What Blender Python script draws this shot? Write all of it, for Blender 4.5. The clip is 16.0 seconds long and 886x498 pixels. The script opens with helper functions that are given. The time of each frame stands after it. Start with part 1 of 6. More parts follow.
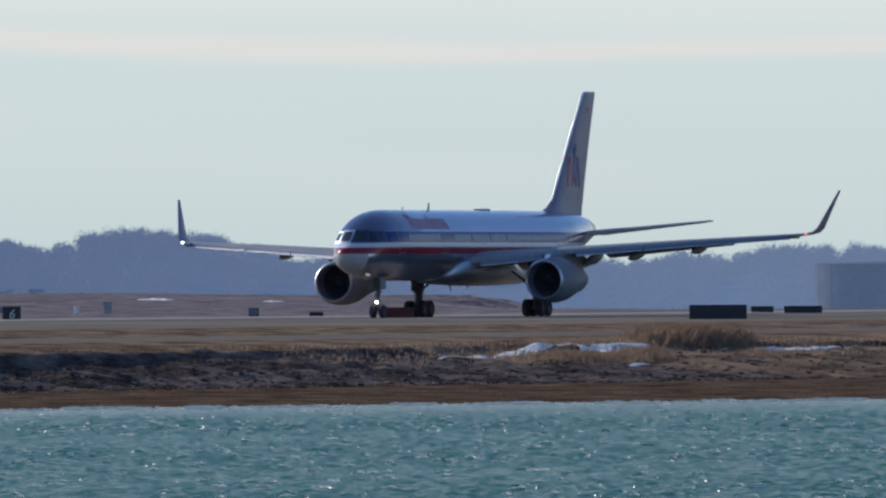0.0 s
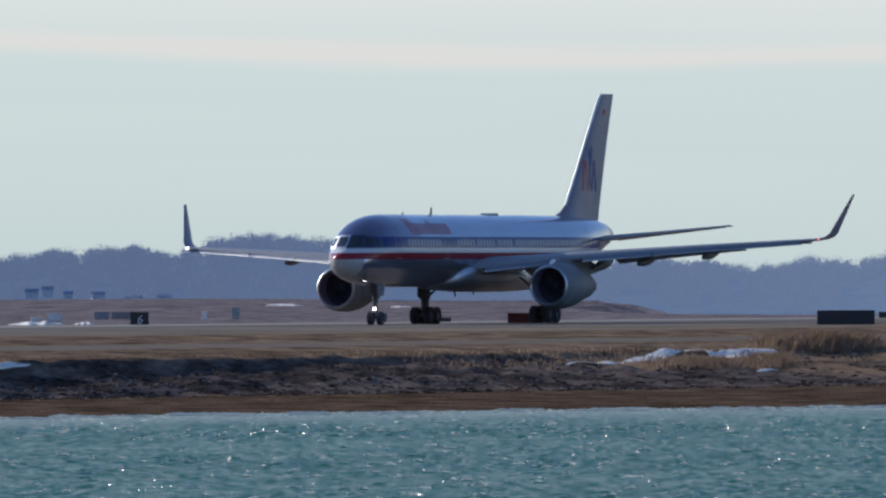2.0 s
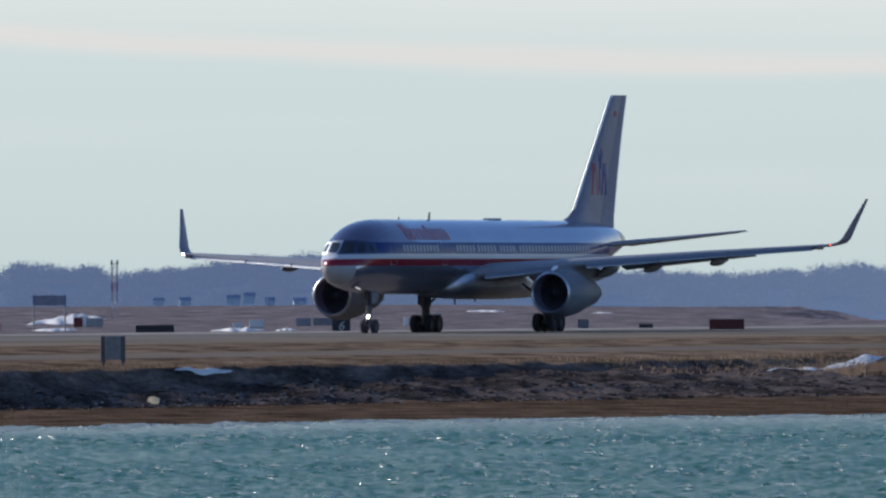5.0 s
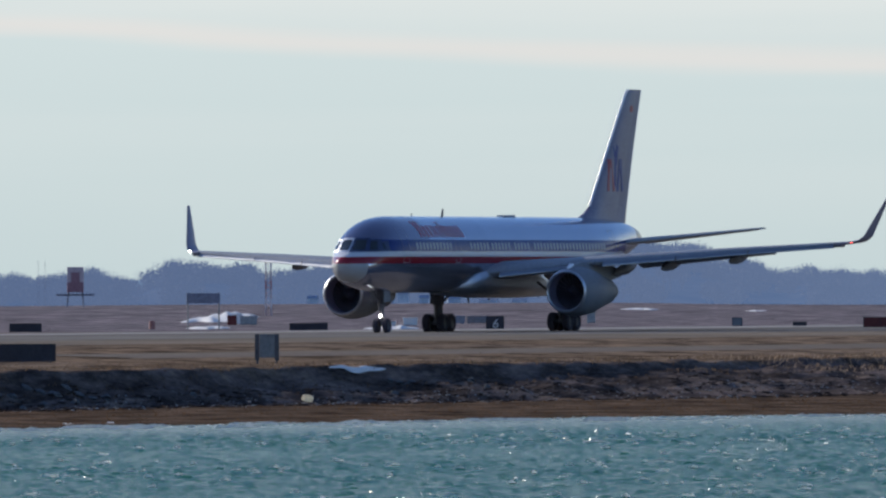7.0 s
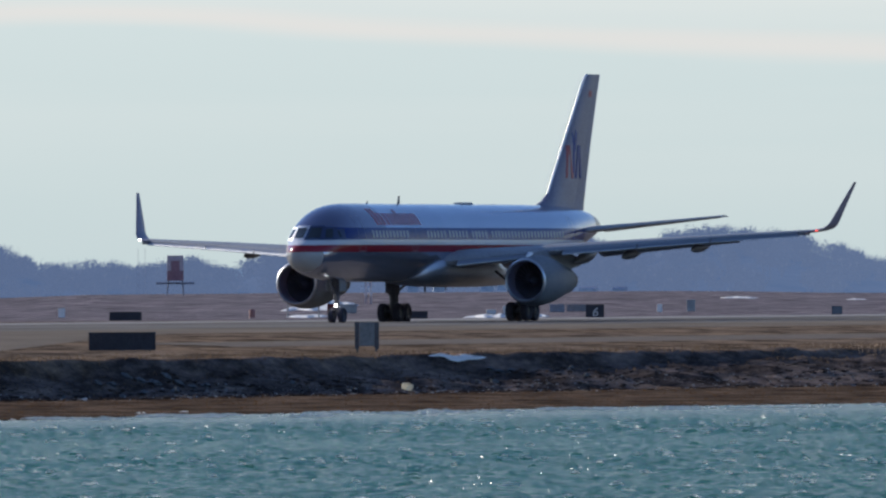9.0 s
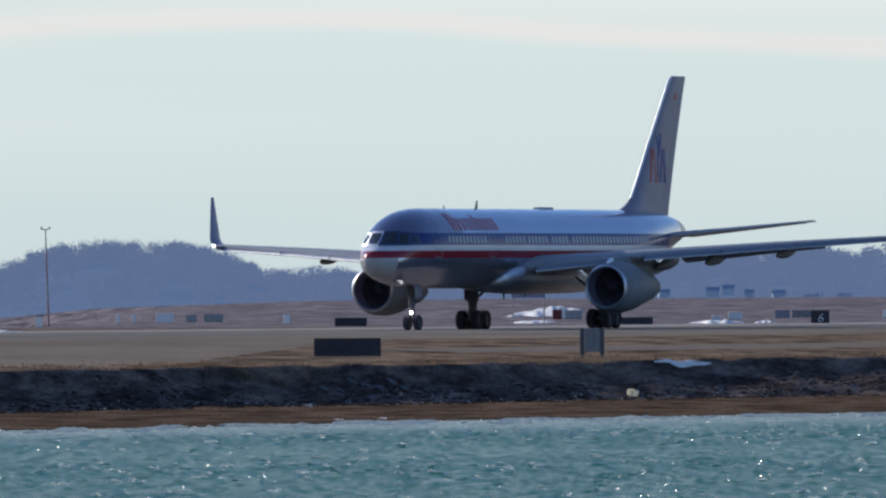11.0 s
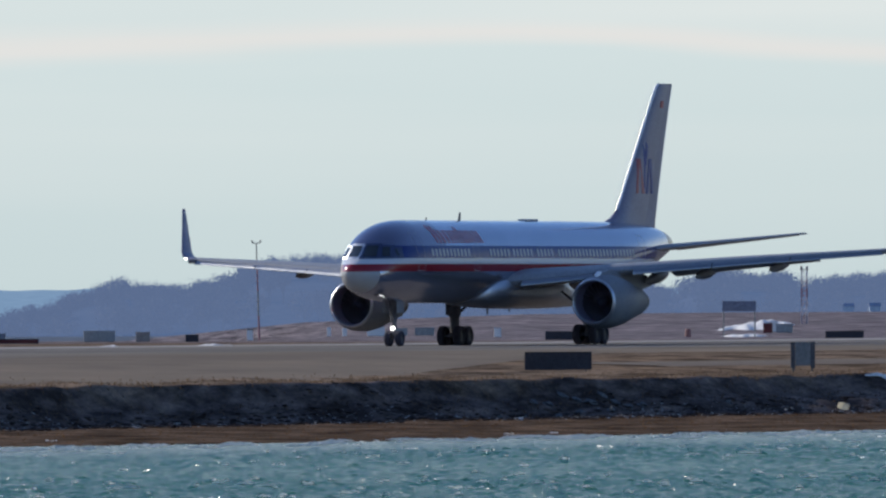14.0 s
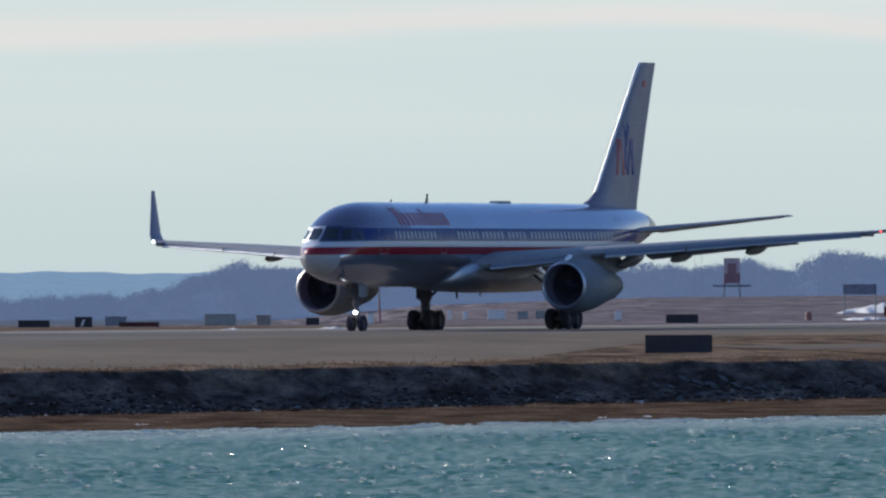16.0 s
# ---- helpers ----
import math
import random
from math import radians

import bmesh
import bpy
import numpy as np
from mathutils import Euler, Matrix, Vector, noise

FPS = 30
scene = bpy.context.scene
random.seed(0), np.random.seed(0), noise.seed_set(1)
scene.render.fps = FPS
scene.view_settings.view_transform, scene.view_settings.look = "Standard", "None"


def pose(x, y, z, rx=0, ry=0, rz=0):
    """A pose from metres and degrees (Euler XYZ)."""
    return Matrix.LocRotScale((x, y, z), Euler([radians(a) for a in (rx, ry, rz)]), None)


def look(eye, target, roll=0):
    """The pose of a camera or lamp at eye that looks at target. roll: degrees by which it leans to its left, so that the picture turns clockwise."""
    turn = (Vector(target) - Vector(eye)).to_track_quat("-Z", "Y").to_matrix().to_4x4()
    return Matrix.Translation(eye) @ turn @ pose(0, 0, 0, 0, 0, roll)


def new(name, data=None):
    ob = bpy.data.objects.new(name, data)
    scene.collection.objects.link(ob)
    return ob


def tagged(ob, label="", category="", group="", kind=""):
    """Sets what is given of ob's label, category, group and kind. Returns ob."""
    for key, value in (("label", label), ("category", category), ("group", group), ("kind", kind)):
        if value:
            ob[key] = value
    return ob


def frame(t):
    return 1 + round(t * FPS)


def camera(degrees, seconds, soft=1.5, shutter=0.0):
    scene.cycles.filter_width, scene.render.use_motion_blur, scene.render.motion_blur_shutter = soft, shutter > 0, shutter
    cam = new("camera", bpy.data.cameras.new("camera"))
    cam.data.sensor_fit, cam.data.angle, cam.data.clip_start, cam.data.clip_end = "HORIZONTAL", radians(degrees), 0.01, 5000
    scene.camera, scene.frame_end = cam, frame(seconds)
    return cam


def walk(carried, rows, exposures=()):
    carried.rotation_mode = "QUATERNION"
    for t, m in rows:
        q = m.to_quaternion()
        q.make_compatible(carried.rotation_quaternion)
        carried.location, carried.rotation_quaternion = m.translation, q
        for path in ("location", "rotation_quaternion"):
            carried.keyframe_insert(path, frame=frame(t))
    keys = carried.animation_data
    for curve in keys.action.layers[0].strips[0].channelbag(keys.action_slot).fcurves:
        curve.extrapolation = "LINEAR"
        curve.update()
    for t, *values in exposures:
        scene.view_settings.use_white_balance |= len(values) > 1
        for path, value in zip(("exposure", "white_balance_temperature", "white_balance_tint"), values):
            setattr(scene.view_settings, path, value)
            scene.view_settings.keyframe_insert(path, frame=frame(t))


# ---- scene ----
EYE = (0.0, 0.0, 2.2)      # a tripod across the water, 2.2 m above the taxiway
ROLL = -0.266


def aim(pan, tilt):
    """The camera's pose: turned by pan degrees to the right of north and up by tilt degrees."""
    return pose(*EYE, 90 + tilt, 0, -pan) @ pose(0, 0, 0, 0, 0, ROLL)


cam = camera(2.9192, 16.0, 2.4)
walk(cam, [
    (0, aim(-0.0000, 0.1021)), (0.5, aim(-0.0242, 0.1186)), (1, aim(-0.1614, 0.1145)),
    (1.5, aim(-0.2954, 0.1114)), (2, aim(-0.4212, 0.1222)), (2.5, aim(-0.5332, 0.1417)),
    (3, aim(-0.6732, 0.1693)), (3.5, aim(-0.8386, 0.1388)), (3.7, aim(-0.8524, 0.1591)),
    (5.8, aim(-1.3616, 0.1225)), (6, aim(-1.4371, 0.1175)), (6.5, aim(-1.5610, 0.1266)),
    (7, aim(-1.5927, 0.1410)), (7.5, aim(-1.6447, 0.1138)), (8, aim(-1.7962, 0.1048)),
    (8.2, aim(-1.8026, 0.1074)), (10.3, aim(-2.4147, 0.0986)), (10.5, aim(-2.5023, 0.1122)),
    (11, aim(-2.6644, 0.1272)), (11.5, aim(-2.7920, 0.1170)), (12, aim(-2.9053, 0.1251)),
    (12.5, aim(-3.0421, 0.1415)), (13, aim(-3.1949, 0.1244)), (13.5, aim(-3.2775, 0.1461)),
    (14, aim(-3.3584, 0.1751)), (14.5, aim(-3.4070, 0.2093)), (15, aim(-3.4312, 0.1426)),
    (15.5, aim(-3.5794, 0.1419)), (16, aim(-3.7561, 0.1213)),
], [
    (0, -0.02), (1.5, -0.04), (2.5, -0.03), (3.0, -0.06), (3.5, -0.09), (5.8, 0.0), (7, 0.0), (8, 0.0), (10.3, 0.06),
    (11, 0.08), (12, 0.06), (13, 0.03), (13.5, 0.04), (14.5, -0.02), (15, -0.05), (15.5, -0.03), (16, 0.0),
])

# ---- world, sun ----
SUN_AZ, SUN_EL = -50.0, 20.0      # degrees: left of north, above the horizon


def node(nt, kind, **values):
    n = nt.nodes.new(kind)
    for k, v in values.items():
        if k in n.inputs:
            n.inputs[k].default_value = v
    return n


def make_world():
    w = bpy.data.worlds.new("world")
    scene.world = w
    w.use_nodes = True
    nt = w.node_tree
    out, bg = nt.nodes["World Output"], nt.nodes["Background"]
    sky = nt.nodes.new("ShaderNodeTexSky")
    sky.sky_type, sky.sun_disc = "NISHITA", False
    sky.sun_elevation, sky.sun_rotation = radians(SUN_EL), radians(SUN_AZ)
    sky.air_density, sky.dust_density, sky.ozone_density = 1.0, 0.3, 3.0
    tc = nt.nodes.new("ShaderNodeTexCoord")
    sep = nt.nodes.new("ShaderNodeSeparateXYZ")
    nt.links.new(tc.outputs["Generated"], sep.inputs[0])
    # pale winter veil that thins out with height
    veil = nt.nodes.new("ShaderNodeMapRange")
    veil.inputs["From Min"].default_value, veil.inputs["From Max"].default_value = 0.0, 0.25
    veil.inputs["To Min"].default_value, veil.inputs["To Max"].default_value = 0.95, 0.03
    veil.interpolation_type = "SMOOTHERSTEP"
    nt.links.new(sep.outputs["Z"], veil.inputs["Value"])
    # the veil glows on the sun's side and fades to clear blue on the other
    side = nt.nodes.new("ShaderNodeVectorMath")
    side.operation = "DOT_PRODUCT"
    side.inputs[1].default_value = (math.sin(radians(SUN_AZ)), math.cos(radians(SUN_AZ)), 0)
    nt.links.new(tc.outputs["Generated"], side.inputs[0])
    lit = nt.nodes.new("ShaderNodeMapRange")
    lit.inputs["From Min"].default_value, lit.inputs["From Max"].default_value = -0.7, 0.5
    lit.inputs["To Min"].default_value, lit.inputs["To Max"].default_value = 0.22, 1.0
    lit.interpolation_type = "SMOOTHSTEP"
    nt.links.new(side.outputs["Value"], lit.inputs["Value"])
    share = nt.nodes.new("ShaderNodeMath")
    share.operation = "MULTIPLY"
    nt.links.new(veil.outputs[0], share.inputs[0])
    nt.links.new(lit.outputs[0], share.inputs[1])
    # long thin bands of cirrus just above the horizon
    mp = nt.nodes.new("ShaderNodeMapping")
    mp.inputs["Scale"].default_value = (9, 9, 160)
    mp.inputs["Location"].default_value = (0.3, 0.0, 1.55)
    nt.links.new(tc.outputs["Generated"], mp.inputs["Vector"])
    ns = node(nt, "ShaderNodeTexNoise", Scale=1.0, Detail=4.0, Roughness=0.45)
    nt.links.new(mp.outputs[0], ns.inputs["Vector"])
    band = nt.nodes.new("ShaderNodeValToRGB")
    band.color_ramp.elements[0].position, band.color_ramp.elements[1].position = 0.40, 0.70
    band.color_ramp.elements[0].color = (0.655, 0.745, 0.755, 1)
    band.color_ramp.elements[1].color = (0.75, 0.80, 0.795, 1)
    nt.links.new(ns.outputs[0], band.inputs[0])
    # the veil is a little whiter higher up
    up = nt.nodes.new("ShaderNodeMapRange")
    up.inputs["From Min"].default_value, up.inputs["From Max"].default_value = 0.0, 0.017
    nt.links.new(sep.outputs["Z"], up.inputs["Value"])
    tone = nt.nodes.new("ShaderNodeMix")
    tone.data_type = "RGBA"
    tone.inputs[6].default_value = (0.555, 0.662, 0.685, 1)
    nt.links.new(up.outputs[0], tone.inputs[0])
    nt.links.new(band.outputs[0], tone.inputs[7])
    # one thin rosy streak of cloud
    thin = nt.nodes.new("ShaderNodeMapRange")
    thin.inputs["From Min"].default_value, thin.inputs["From Max"].default_value = 0.0131, 0.0220
    wave = nt.nodes.new("ShaderNodeMath")
    wave.operation = "MULTIPLY_ADD"
    nt.links.new(ns.outputs[0], wave.inputs[0])
    wave.inputs[1].default_value = 0.0058
    # the streak sags slowly to the east
    east = nt.nodes.new("ShaderNodeMapRange")
    east.inputs["From Min"].default_value, east.inputs["From Max"].default_value = -0.10, 0.04
    nt.links.new(sep.outputs["X"], east.inputs["Value"])
    sag = nt.nodes.new("ShaderNodeValToRGB")
    sag.color_ramp.interpolation = "B_SPLINE"
    sag.color_ramp.elements[0].color, sag.color_ramp.elements[1].color = (0.55, 0.55, 0.55, 1), (0.35, 0.35, 0.35, 1)
    for at, high in ((0.2, 0.60), (0.30, 0.86), (0.37, 0.86), (0.45, 0.50), (0.54, 0.42), (0.71, 0.15), (0.80, 0.22)):
        sag.color_ramp.elements.new(at).color = (high, high, high, 1)
    nt.links.new(east.outputs[0], sag.inputs[0])
    low = nt.nodes.new("ShaderNodeMath")
    low.operation = "MULTIPLY_ADD"
    nt.links.new(sag.outputs[0], low.inputs[0])
    low.inputs[1].default_value, low.inputs[2].default_value = -0.004, 0.00176
    drop = nt.nodes.new("ShaderNodeMath")
    nt.links.new(sep.outputs["Z"], drop.inputs[0])
    nt.links.new(low.outputs[0], drop.inputs[1])
    nt.links.new(drop.outputs[0], wave.inputs[2])
    nt.links.new(wave.outputs[0], thin.inputs["Value"])
    streak = nt.nodes.new("ShaderNodeValToRGB")
    streak.color_ramp.interpolation = "EASE"
    e = streak.color_ramp.elements
    e[0].position, e[0].color = 0.24, (0, 0, 0, 1)
    e[1].position, e[1].color = 0.40, (0.5, 0.5, 0.5, 1)
    last = e.new(0.56)
    last.color = (0.08, 0.08, 0.08, 1)
    nt.links.new(thin.outputs[0], streak.inputs[0])
    rosy = nt.nodes.new("ShaderNodeMix")
    rosy.data_type = "RGBA"
    nt.links.new(streak.outputs[0], rosy.inputs[0])
    nt.links.new(tone.outputs[2], rosy.inputs[6])
    rosy.inputs[7].default_value = (0.86, 0.77, 0.73, 1)
    dim = nt.nodes.new("ShaderNodeMix")
    dim.data_type, dim.blend_type = "RGBA", "MULTIPLY"
    dim.inputs[0].default_value = 1.0
    dim.inputs[7].default_value = (0.080, 0.097, 0.126, 1)
    nt.links.new(sky.outputs[0], dim.inputs[6])
    mix = nt.nodes.new("ShaderNodeMix")
    mix.data_type = "RGBA"
    nt.links.new(share.outputs[0], mix.inputs[0])
    nt.links.new(dim.outputs[2], mix.inputs[6])
    nt.links.new(rosy.outputs[2], mix.inputs[7])
    nt.links.new(mix.outputs[2], bg.inputs["Color"])
    bg.inputs["Strength"].default_value = 1.0
    nt.links.new(bg.outputs[0], out.inputs["Surface"])


make_world()
sun_data = bpy.data.lights.new("sun", "SUN")
sun_data.energy, sun_data.angle, sun_data.color = 3.7, radians(0.55), (1.0, 0.93, 0.82)
sun = new("sun", sun_data)
_a, _e = radians(SUN_AZ), radians(SUN_EL)
sun.matrix_world = look((0, 700, 300), (-math.sin(_a) * math.cos(_e), 700 - math.cos(_a) * math.cos(_e), 300 - math.sin(_e)))

# ---- materials ----


def principled(name, color, rough=0.6, metal=0.0, spec=0.5):
    m = bpy.data.materials.new(name)
    m.use_nodes = True
    b = m.node_tree.nodes["Principled BSDF"]
    b.inputs["Base Color"].default_value = (*color, 1)
    b.inputs["Roughness"].default_value = rough
    b.inputs["Metallic"].default_value = metal
    b.inputs["Specular IOR Level"].default_value = spec
    return m


def coords(m, scale=(1, 1, 1)):
    nt = m.node_tree
    tc = nt.nodes.new("ShaderNodeTexCoord")
    mp = nt.nodes.new("ShaderNodeMapping")
    mp.inputs["Scale"].default_value = scale
    nt.links.new(tc.outputs["Object"], mp.inputs["Vector"])
    return mp.outputs[0]


def along(m, scale):
    """Coordinates turned to the bank's run: x along it, y across it."""
    nt = m.node_tree
    tc = nt.nodes.new("ShaderNodeTexCoord")
    turn, mp = nt.nodes.new("ShaderNodeMapping"), nt.nodes.new("ShaderNodeMapping")
    turn.inputs["Rotation"].default_value = (0, 0, radians(108.74))
    mp.inputs["Scale"].default_value = scale
    nt.links.new(tc.outputs["Object"], turn.inputs["Vector"])
    nt.links.new(turn.outputs[0], mp.inputs["Vector"])
    return mp.outputs[0]


def noise_tex(m, scale, vec=None, detail=4.0, rough=0.6):
    nt = m.node_tree
    n = node(nt, "ShaderNodeTexNoise", Scale=scale, Detail=detail, Roughness=rough)
    nt.links.new(vec or coords(m), n.inputs["Vector"])
    return n.outputs[0]


def ramp(m, value, stops):
    nt = m.node_tree
    r = nt.nodes.new("ShaderNodeValToRGB")
    e = r.color_ramp.elements
    while len(e) < len(stops):
        e.new(0.5)
    for el, (p, c) in zip(e, stops):
        el.position, el.color = p, (*c, 1)
    nt.links.new(value, r.inputs[0])
    return r.outputs[0]


def blend(m, fac, a, b, mode="MIX"):
    nt = m.node_tree
    n = nt.nodes.new("ShaderNodeMix")
    n.data_type, n.blend_type = "RGBA", mode
    for slot, v in ((0, fac), (6, a), (7, b)):
        if hasattr(v, "links"):
            nt.links.new(v, n.inputs[slot])
        else:
            n.inputs[slot].default_value = v if slot == 0 else (*v, 1)
    return n.outputs[2]


def set_in(m, name, socket):
    m.node_tree.links.new(socket, m.node_tree.nodes["Principled BSDF"].inputs[name])


def bump(m, value, strength=0.4, dist=0.05):
    nt = m.node_tree
    b = node(nt, "ShaderNodeBump", Strength=strength, Distance=dist)
    nt.links.new(value, b.inputs["Height"])
    set_in(m, "Normal", b.outputs[0])


def speckled(name, stops, scale, fine, rough=0.9, bump_d=0.03, spec=0.2):
    """A rough natural surface: broad stains times fine grain."""
    m = principled(name, stops[0][1], rough, 0, spec)
    big, small = noise_tex(m, scale, detail=5), noise_tex(m, fine, detail=6, rough=0.7)
    c = blend(m, 0.45, ramp(m, big, stops), ramp(m, small, [(0.3, (0.25, 0.25, 0.25)), (0.7, (0.95, 0.95, 0.95))]), "OVERLAY")
    set_in(m, "Base Color", c)
    if bump_d:
        bump(m, small, 0.6, bump_d)
    return m


def add_streaks(m, sx, sy, amount):
    """Long uneven wear along and across a surface, on top of its colour."""
    b = m.node_tree.nodes["Principled BSDF"]
    old = b.inputs["Base Color"].links[0].from_socket
    n = noise_tex(m, 1.0, coords(m, (sx, sy, 1.0)), 7, 0.7)
    set_in(m, "Base Color", blend(m, amount, old, ramp(m, n, [(0.40, (0.25, 0.24, 0.23)), (0.5, (0.48, 0.48, 0.48)), (0.62, (0.72, 0.71, 0.70))]), "OVERLAY"))


def make_metal(name, base, rough):
    """Polished bare aluminium skin with faint panels and uneven sheen."""
    m = principled(name, base, rough, 1.0)
    v = coords(m, (0.5, 1.2, 1.2))
    n1 = noise_tex(m, 1.2, v, 3)
    n2 = noise_tex(m, 9.0, v, 4)
    set_in(m, "Roughness", ramp(m, n1, [(0.3, (rough * 0.8,) * 3), (0.7, (rough * 1.35,) * 3)]))
    set_in(m, "Base Color", blend(m, 0.25, base, ramp(m, n2, [(0.35, tuple(c * 0.6 for c in base)), (0.65, base)])))
    return m


def make_livery():
    """Fuselage skin: polished metal, with the blue, white and red cheat lines painted along the windows and a grey nose cone."""
    m = make_metal("fuselage_skin", (0.54, 0.575, 0.70), 0.14)
    nt = m.node_tree
    b = nt.nodes["Principled BSDF"]
    b.inputs["Specular IOR Level"].default_value = 0.5
    b.inputs["Coat Roughness"].default_value = 0.07
    metal_col = b.inputs["Base Color"].links[0].from_socket
    tc = nt.nodes.new("ShaderNodeTexCoord")
    sep = nt.nodes.new("ShaderNodeSeparateXYZ")
    nt.links.new(tc.outputs["Object"], sep.inputs[0])

    def math_node(op, a, bb=0.0):
        n = nt.nodes.new("ShaderNodeMath")
        n.operation = op
        for i, v in enumerate((a, bb)):
            if hasattr(v, "links"):
                nt.links.new(v, n.inputs[i])
            else:
                n.inputs[i].default_value = v
        return n.outputs[0]

    z, x = sep.outputs["Z"], sep.outputs["X"]
    fore = math_node("GREATER_THAN", x, -16.5)

    def stripe(lo, hi):
        s = math_node("MULTIPLY", math_node("GREATER_THAN", z, lo), math_node("LESS_THAN", z, hi))
        return math_node("MULTIPLY", s, fore)

    # the dark sky mirrored round the cockpit is put into the metal's colour
    metal_col = blend(m, math_node("MULTIPLY", math_node("GREATER_THAN", x, 15.4), math_node("GREATER_THAN", z, 4.6)), metal_col, (0.29, 0.275, 0.36))
    # barrel plates differ a little in polish
    plate = nt.nodes.new("ShaderNodeTexWhiteNoise")
    plate.noise_dimensions = "1D"
    nt.links.new(math_node("FLOOR", math_node("MULTIPLY", x, 0.31)), plate.inputs["W"])
    metal_col = blend(m, plate.outputs["Value"], metal_col, blend(m, 0.20, metal_col, (0.30, 0.32, 0.45)))
    blue, white, red = stripe(4.37, 5.0), stripe(4.09, 4.37), stripe(3.72, 4.09)
    cone = math_node("MULTIPLY", math_node("GREATER_THAN", x, 22.9), math_node("LESS_THAN", z, 3.72))
    c = blend(m, white, metal_col, (0.72, 0.72, 0.74))
    c = blend(m, cone, c, (0.42, 0.43, 0.44))
    c = blend(m, blue, c, (0.022, 0.042, 0.20))
    c = blend(m, red, c, (0.30, 0.018, 0.03))
    set_in(m, "Base Color", c)
    painted = math_node("MINIMUM", math_node("ADD", math_node("ADD", blue, white), math_node("ADD", red, cone)), 1.0)
    aft = math_node("LESS_THAN", x, -19.6)
    c = blend(m, aft, c, (0.17, 0.165, 0.18))
    set_in(m, "Base Color", c)
    painted = math_node("MAXIMUM", painted, aft)
    set_in(m, "Metallic", math_node("MULTIPLY", 0.86, math_node("SUBTRACT", 1.0, painted)))
    set_in(m, "Coat Weight", math_node("MULTIPLY", math_node("ADD", 0.08, math_node("MULTIPLY", 0.5, math_node("GREATER_THAN", x, 21.8))), painted))
    set_in(m, "Specular IOR Level", math_node("SUBTRACT", 0.5, math_node("MULTIPLY", 0.35, painted)))
    # plate joints every few metres
    wave = nt.nodes.new("ShaderNodeTexWave")
    wave.inputs["Scale"].default_value, wave.inputs["Distortion"].default_value = 0.16, 0.0
    nt.links.new(tc.outputs["Object"], wave.inputs["Vector"])
    bump(m, ramp(m, wave.outputs["Fac"], [(0.0, (0, 0, 0)), (0.03, (1, 1, 1))]), 0.25, 0.01)
    return m


M = {}
M["skin"] = make_livery()
M["metal"] = speckled("wing_grey", [(0.3, (0.27, 0.28, 0.31)), (0.7, (0.33, 0.34, 0.37))], 0.4, 9, 0.5, 0.0, 0.35)
M["lip"] = make_metal("lip_metal", (0.66, 0.67, 0.70), 0.36)
M["belly"] = make_metal("belly_metal", (0.66, 0.67, 0.72), 0.42)
M["bright"] = make_metal("polished_edge", (0.90, 0.90, 0.92), 0.42)
M["grey"] = speckled("grey_composite", [(0.3, (0.34, 0.35, 0.37)), (0.7, (0.40, 0.41, 0.43))], 0.6, 14, 0.45, 0.0, 0.4)
M["fin"] = speckled("grey_fin_paint", [(0.3, (0.188, 0.174, 0.235)), (0.7, (0.238, 0.222, 0.29))], 0.35, 9, 0.38, 0.0, 0.4)
M["winglet"] = speckled("dusky_blue_grey", [(0.3, (0.21, 0.205, 0.275)), (0.7, (0.26, 0.25, 0.325))], 0.5, 9, 0.42, 0.0, 0.4)
M["slat"] = make_metal("slat_metal", (0.42, 0.43, 0.46), 0.40)
M["nacelle"] = speckled("nacelle_grey", [(0.3, (0.18, 0.19, 0.215)), (0.7, (0.235, 0.245, 0.27))], 0.6, 10, 0.56, 0.0, 0.4)
M["duct"] = principled("inlet_duct", (0.24, 0.21, 0.28), 0.6, 0.1)
M["fanblade"] = principled("fan_blade", (0.085, 0.08, 0.105), 0.5, 0.4)
# grey darkened for the shade that the flap fairings hang in
M["fairing"] = speckled("shaded_fairing_grey", [(0.3, (0.13, 0.13, 0.145)), (0.7, (0.18, 0.18, 0.20))], 0.6, 10, 0.45, 0.0, 0.4)
M["hot"] = speckled("burnt_nozzle", [(0.3, (0.10, 0.09, 0.08)), (0.7, (0.18, 0.16, 0.14))], 2, 20, 0.5, 0.0)
M["tyre"] = speckled("tyre_rubber", [(0.3, (0.046, 0.042, 0.056)), (0.7, (0.066, 0.06, 0.077))], 4, 40, 0.8, 0.004)
M["rim"] = principled("wheel_rim", (0.10, 0.10, 0.105), 0.5, 0.5)
M["gear"] = speckled("gear_grey", [(0.3, (0.085, 0.082, 0.095)), (0.7, (0.14, 0.135, 0.15))], 3, 30, 0.5, 0.0, 0.4)
# port window frames: the same metal with its shade put into the colour
M["post"] = principled("shaded_frame_blue", (0.04, 0.055, 0.13), 0.4)
M["glass"] = principled("cockpit_glass", (0.03, 0.035, 0.04), 0.14, 0.0, 0.8)
M["frame_white"] = principled("window_frame_metal", (0.72, 0.73, 0.76), 0.40, 1.0)
M["pane"] = principled("cabin_pane", (0.25, 0.29, 0.37), 0.2, 0.0, 0.8)
M["red"] = principled("red_paint", (0.46, 0.03, 0.07), 0.4)
M["blue"] = principled("blue_paint", (0.025, 0.045, 0.24), 0.4)
M["orange"] = principled("orange_red_paint", (0.38, 0.055, 0.07), 0.4)
M["white"] = principled("white_paint", (0.78, 0.78, 0.78), 0.5)


def glow(name, color, power):
    m = principled(name, color, 0.4)
    b = m.node_tree.nodes["Principled BSDF"]
    b.inputs["Emission Color"].default_value = (*color, 1)
    b.inputs["Emission Strength"].default_value = power
    return m


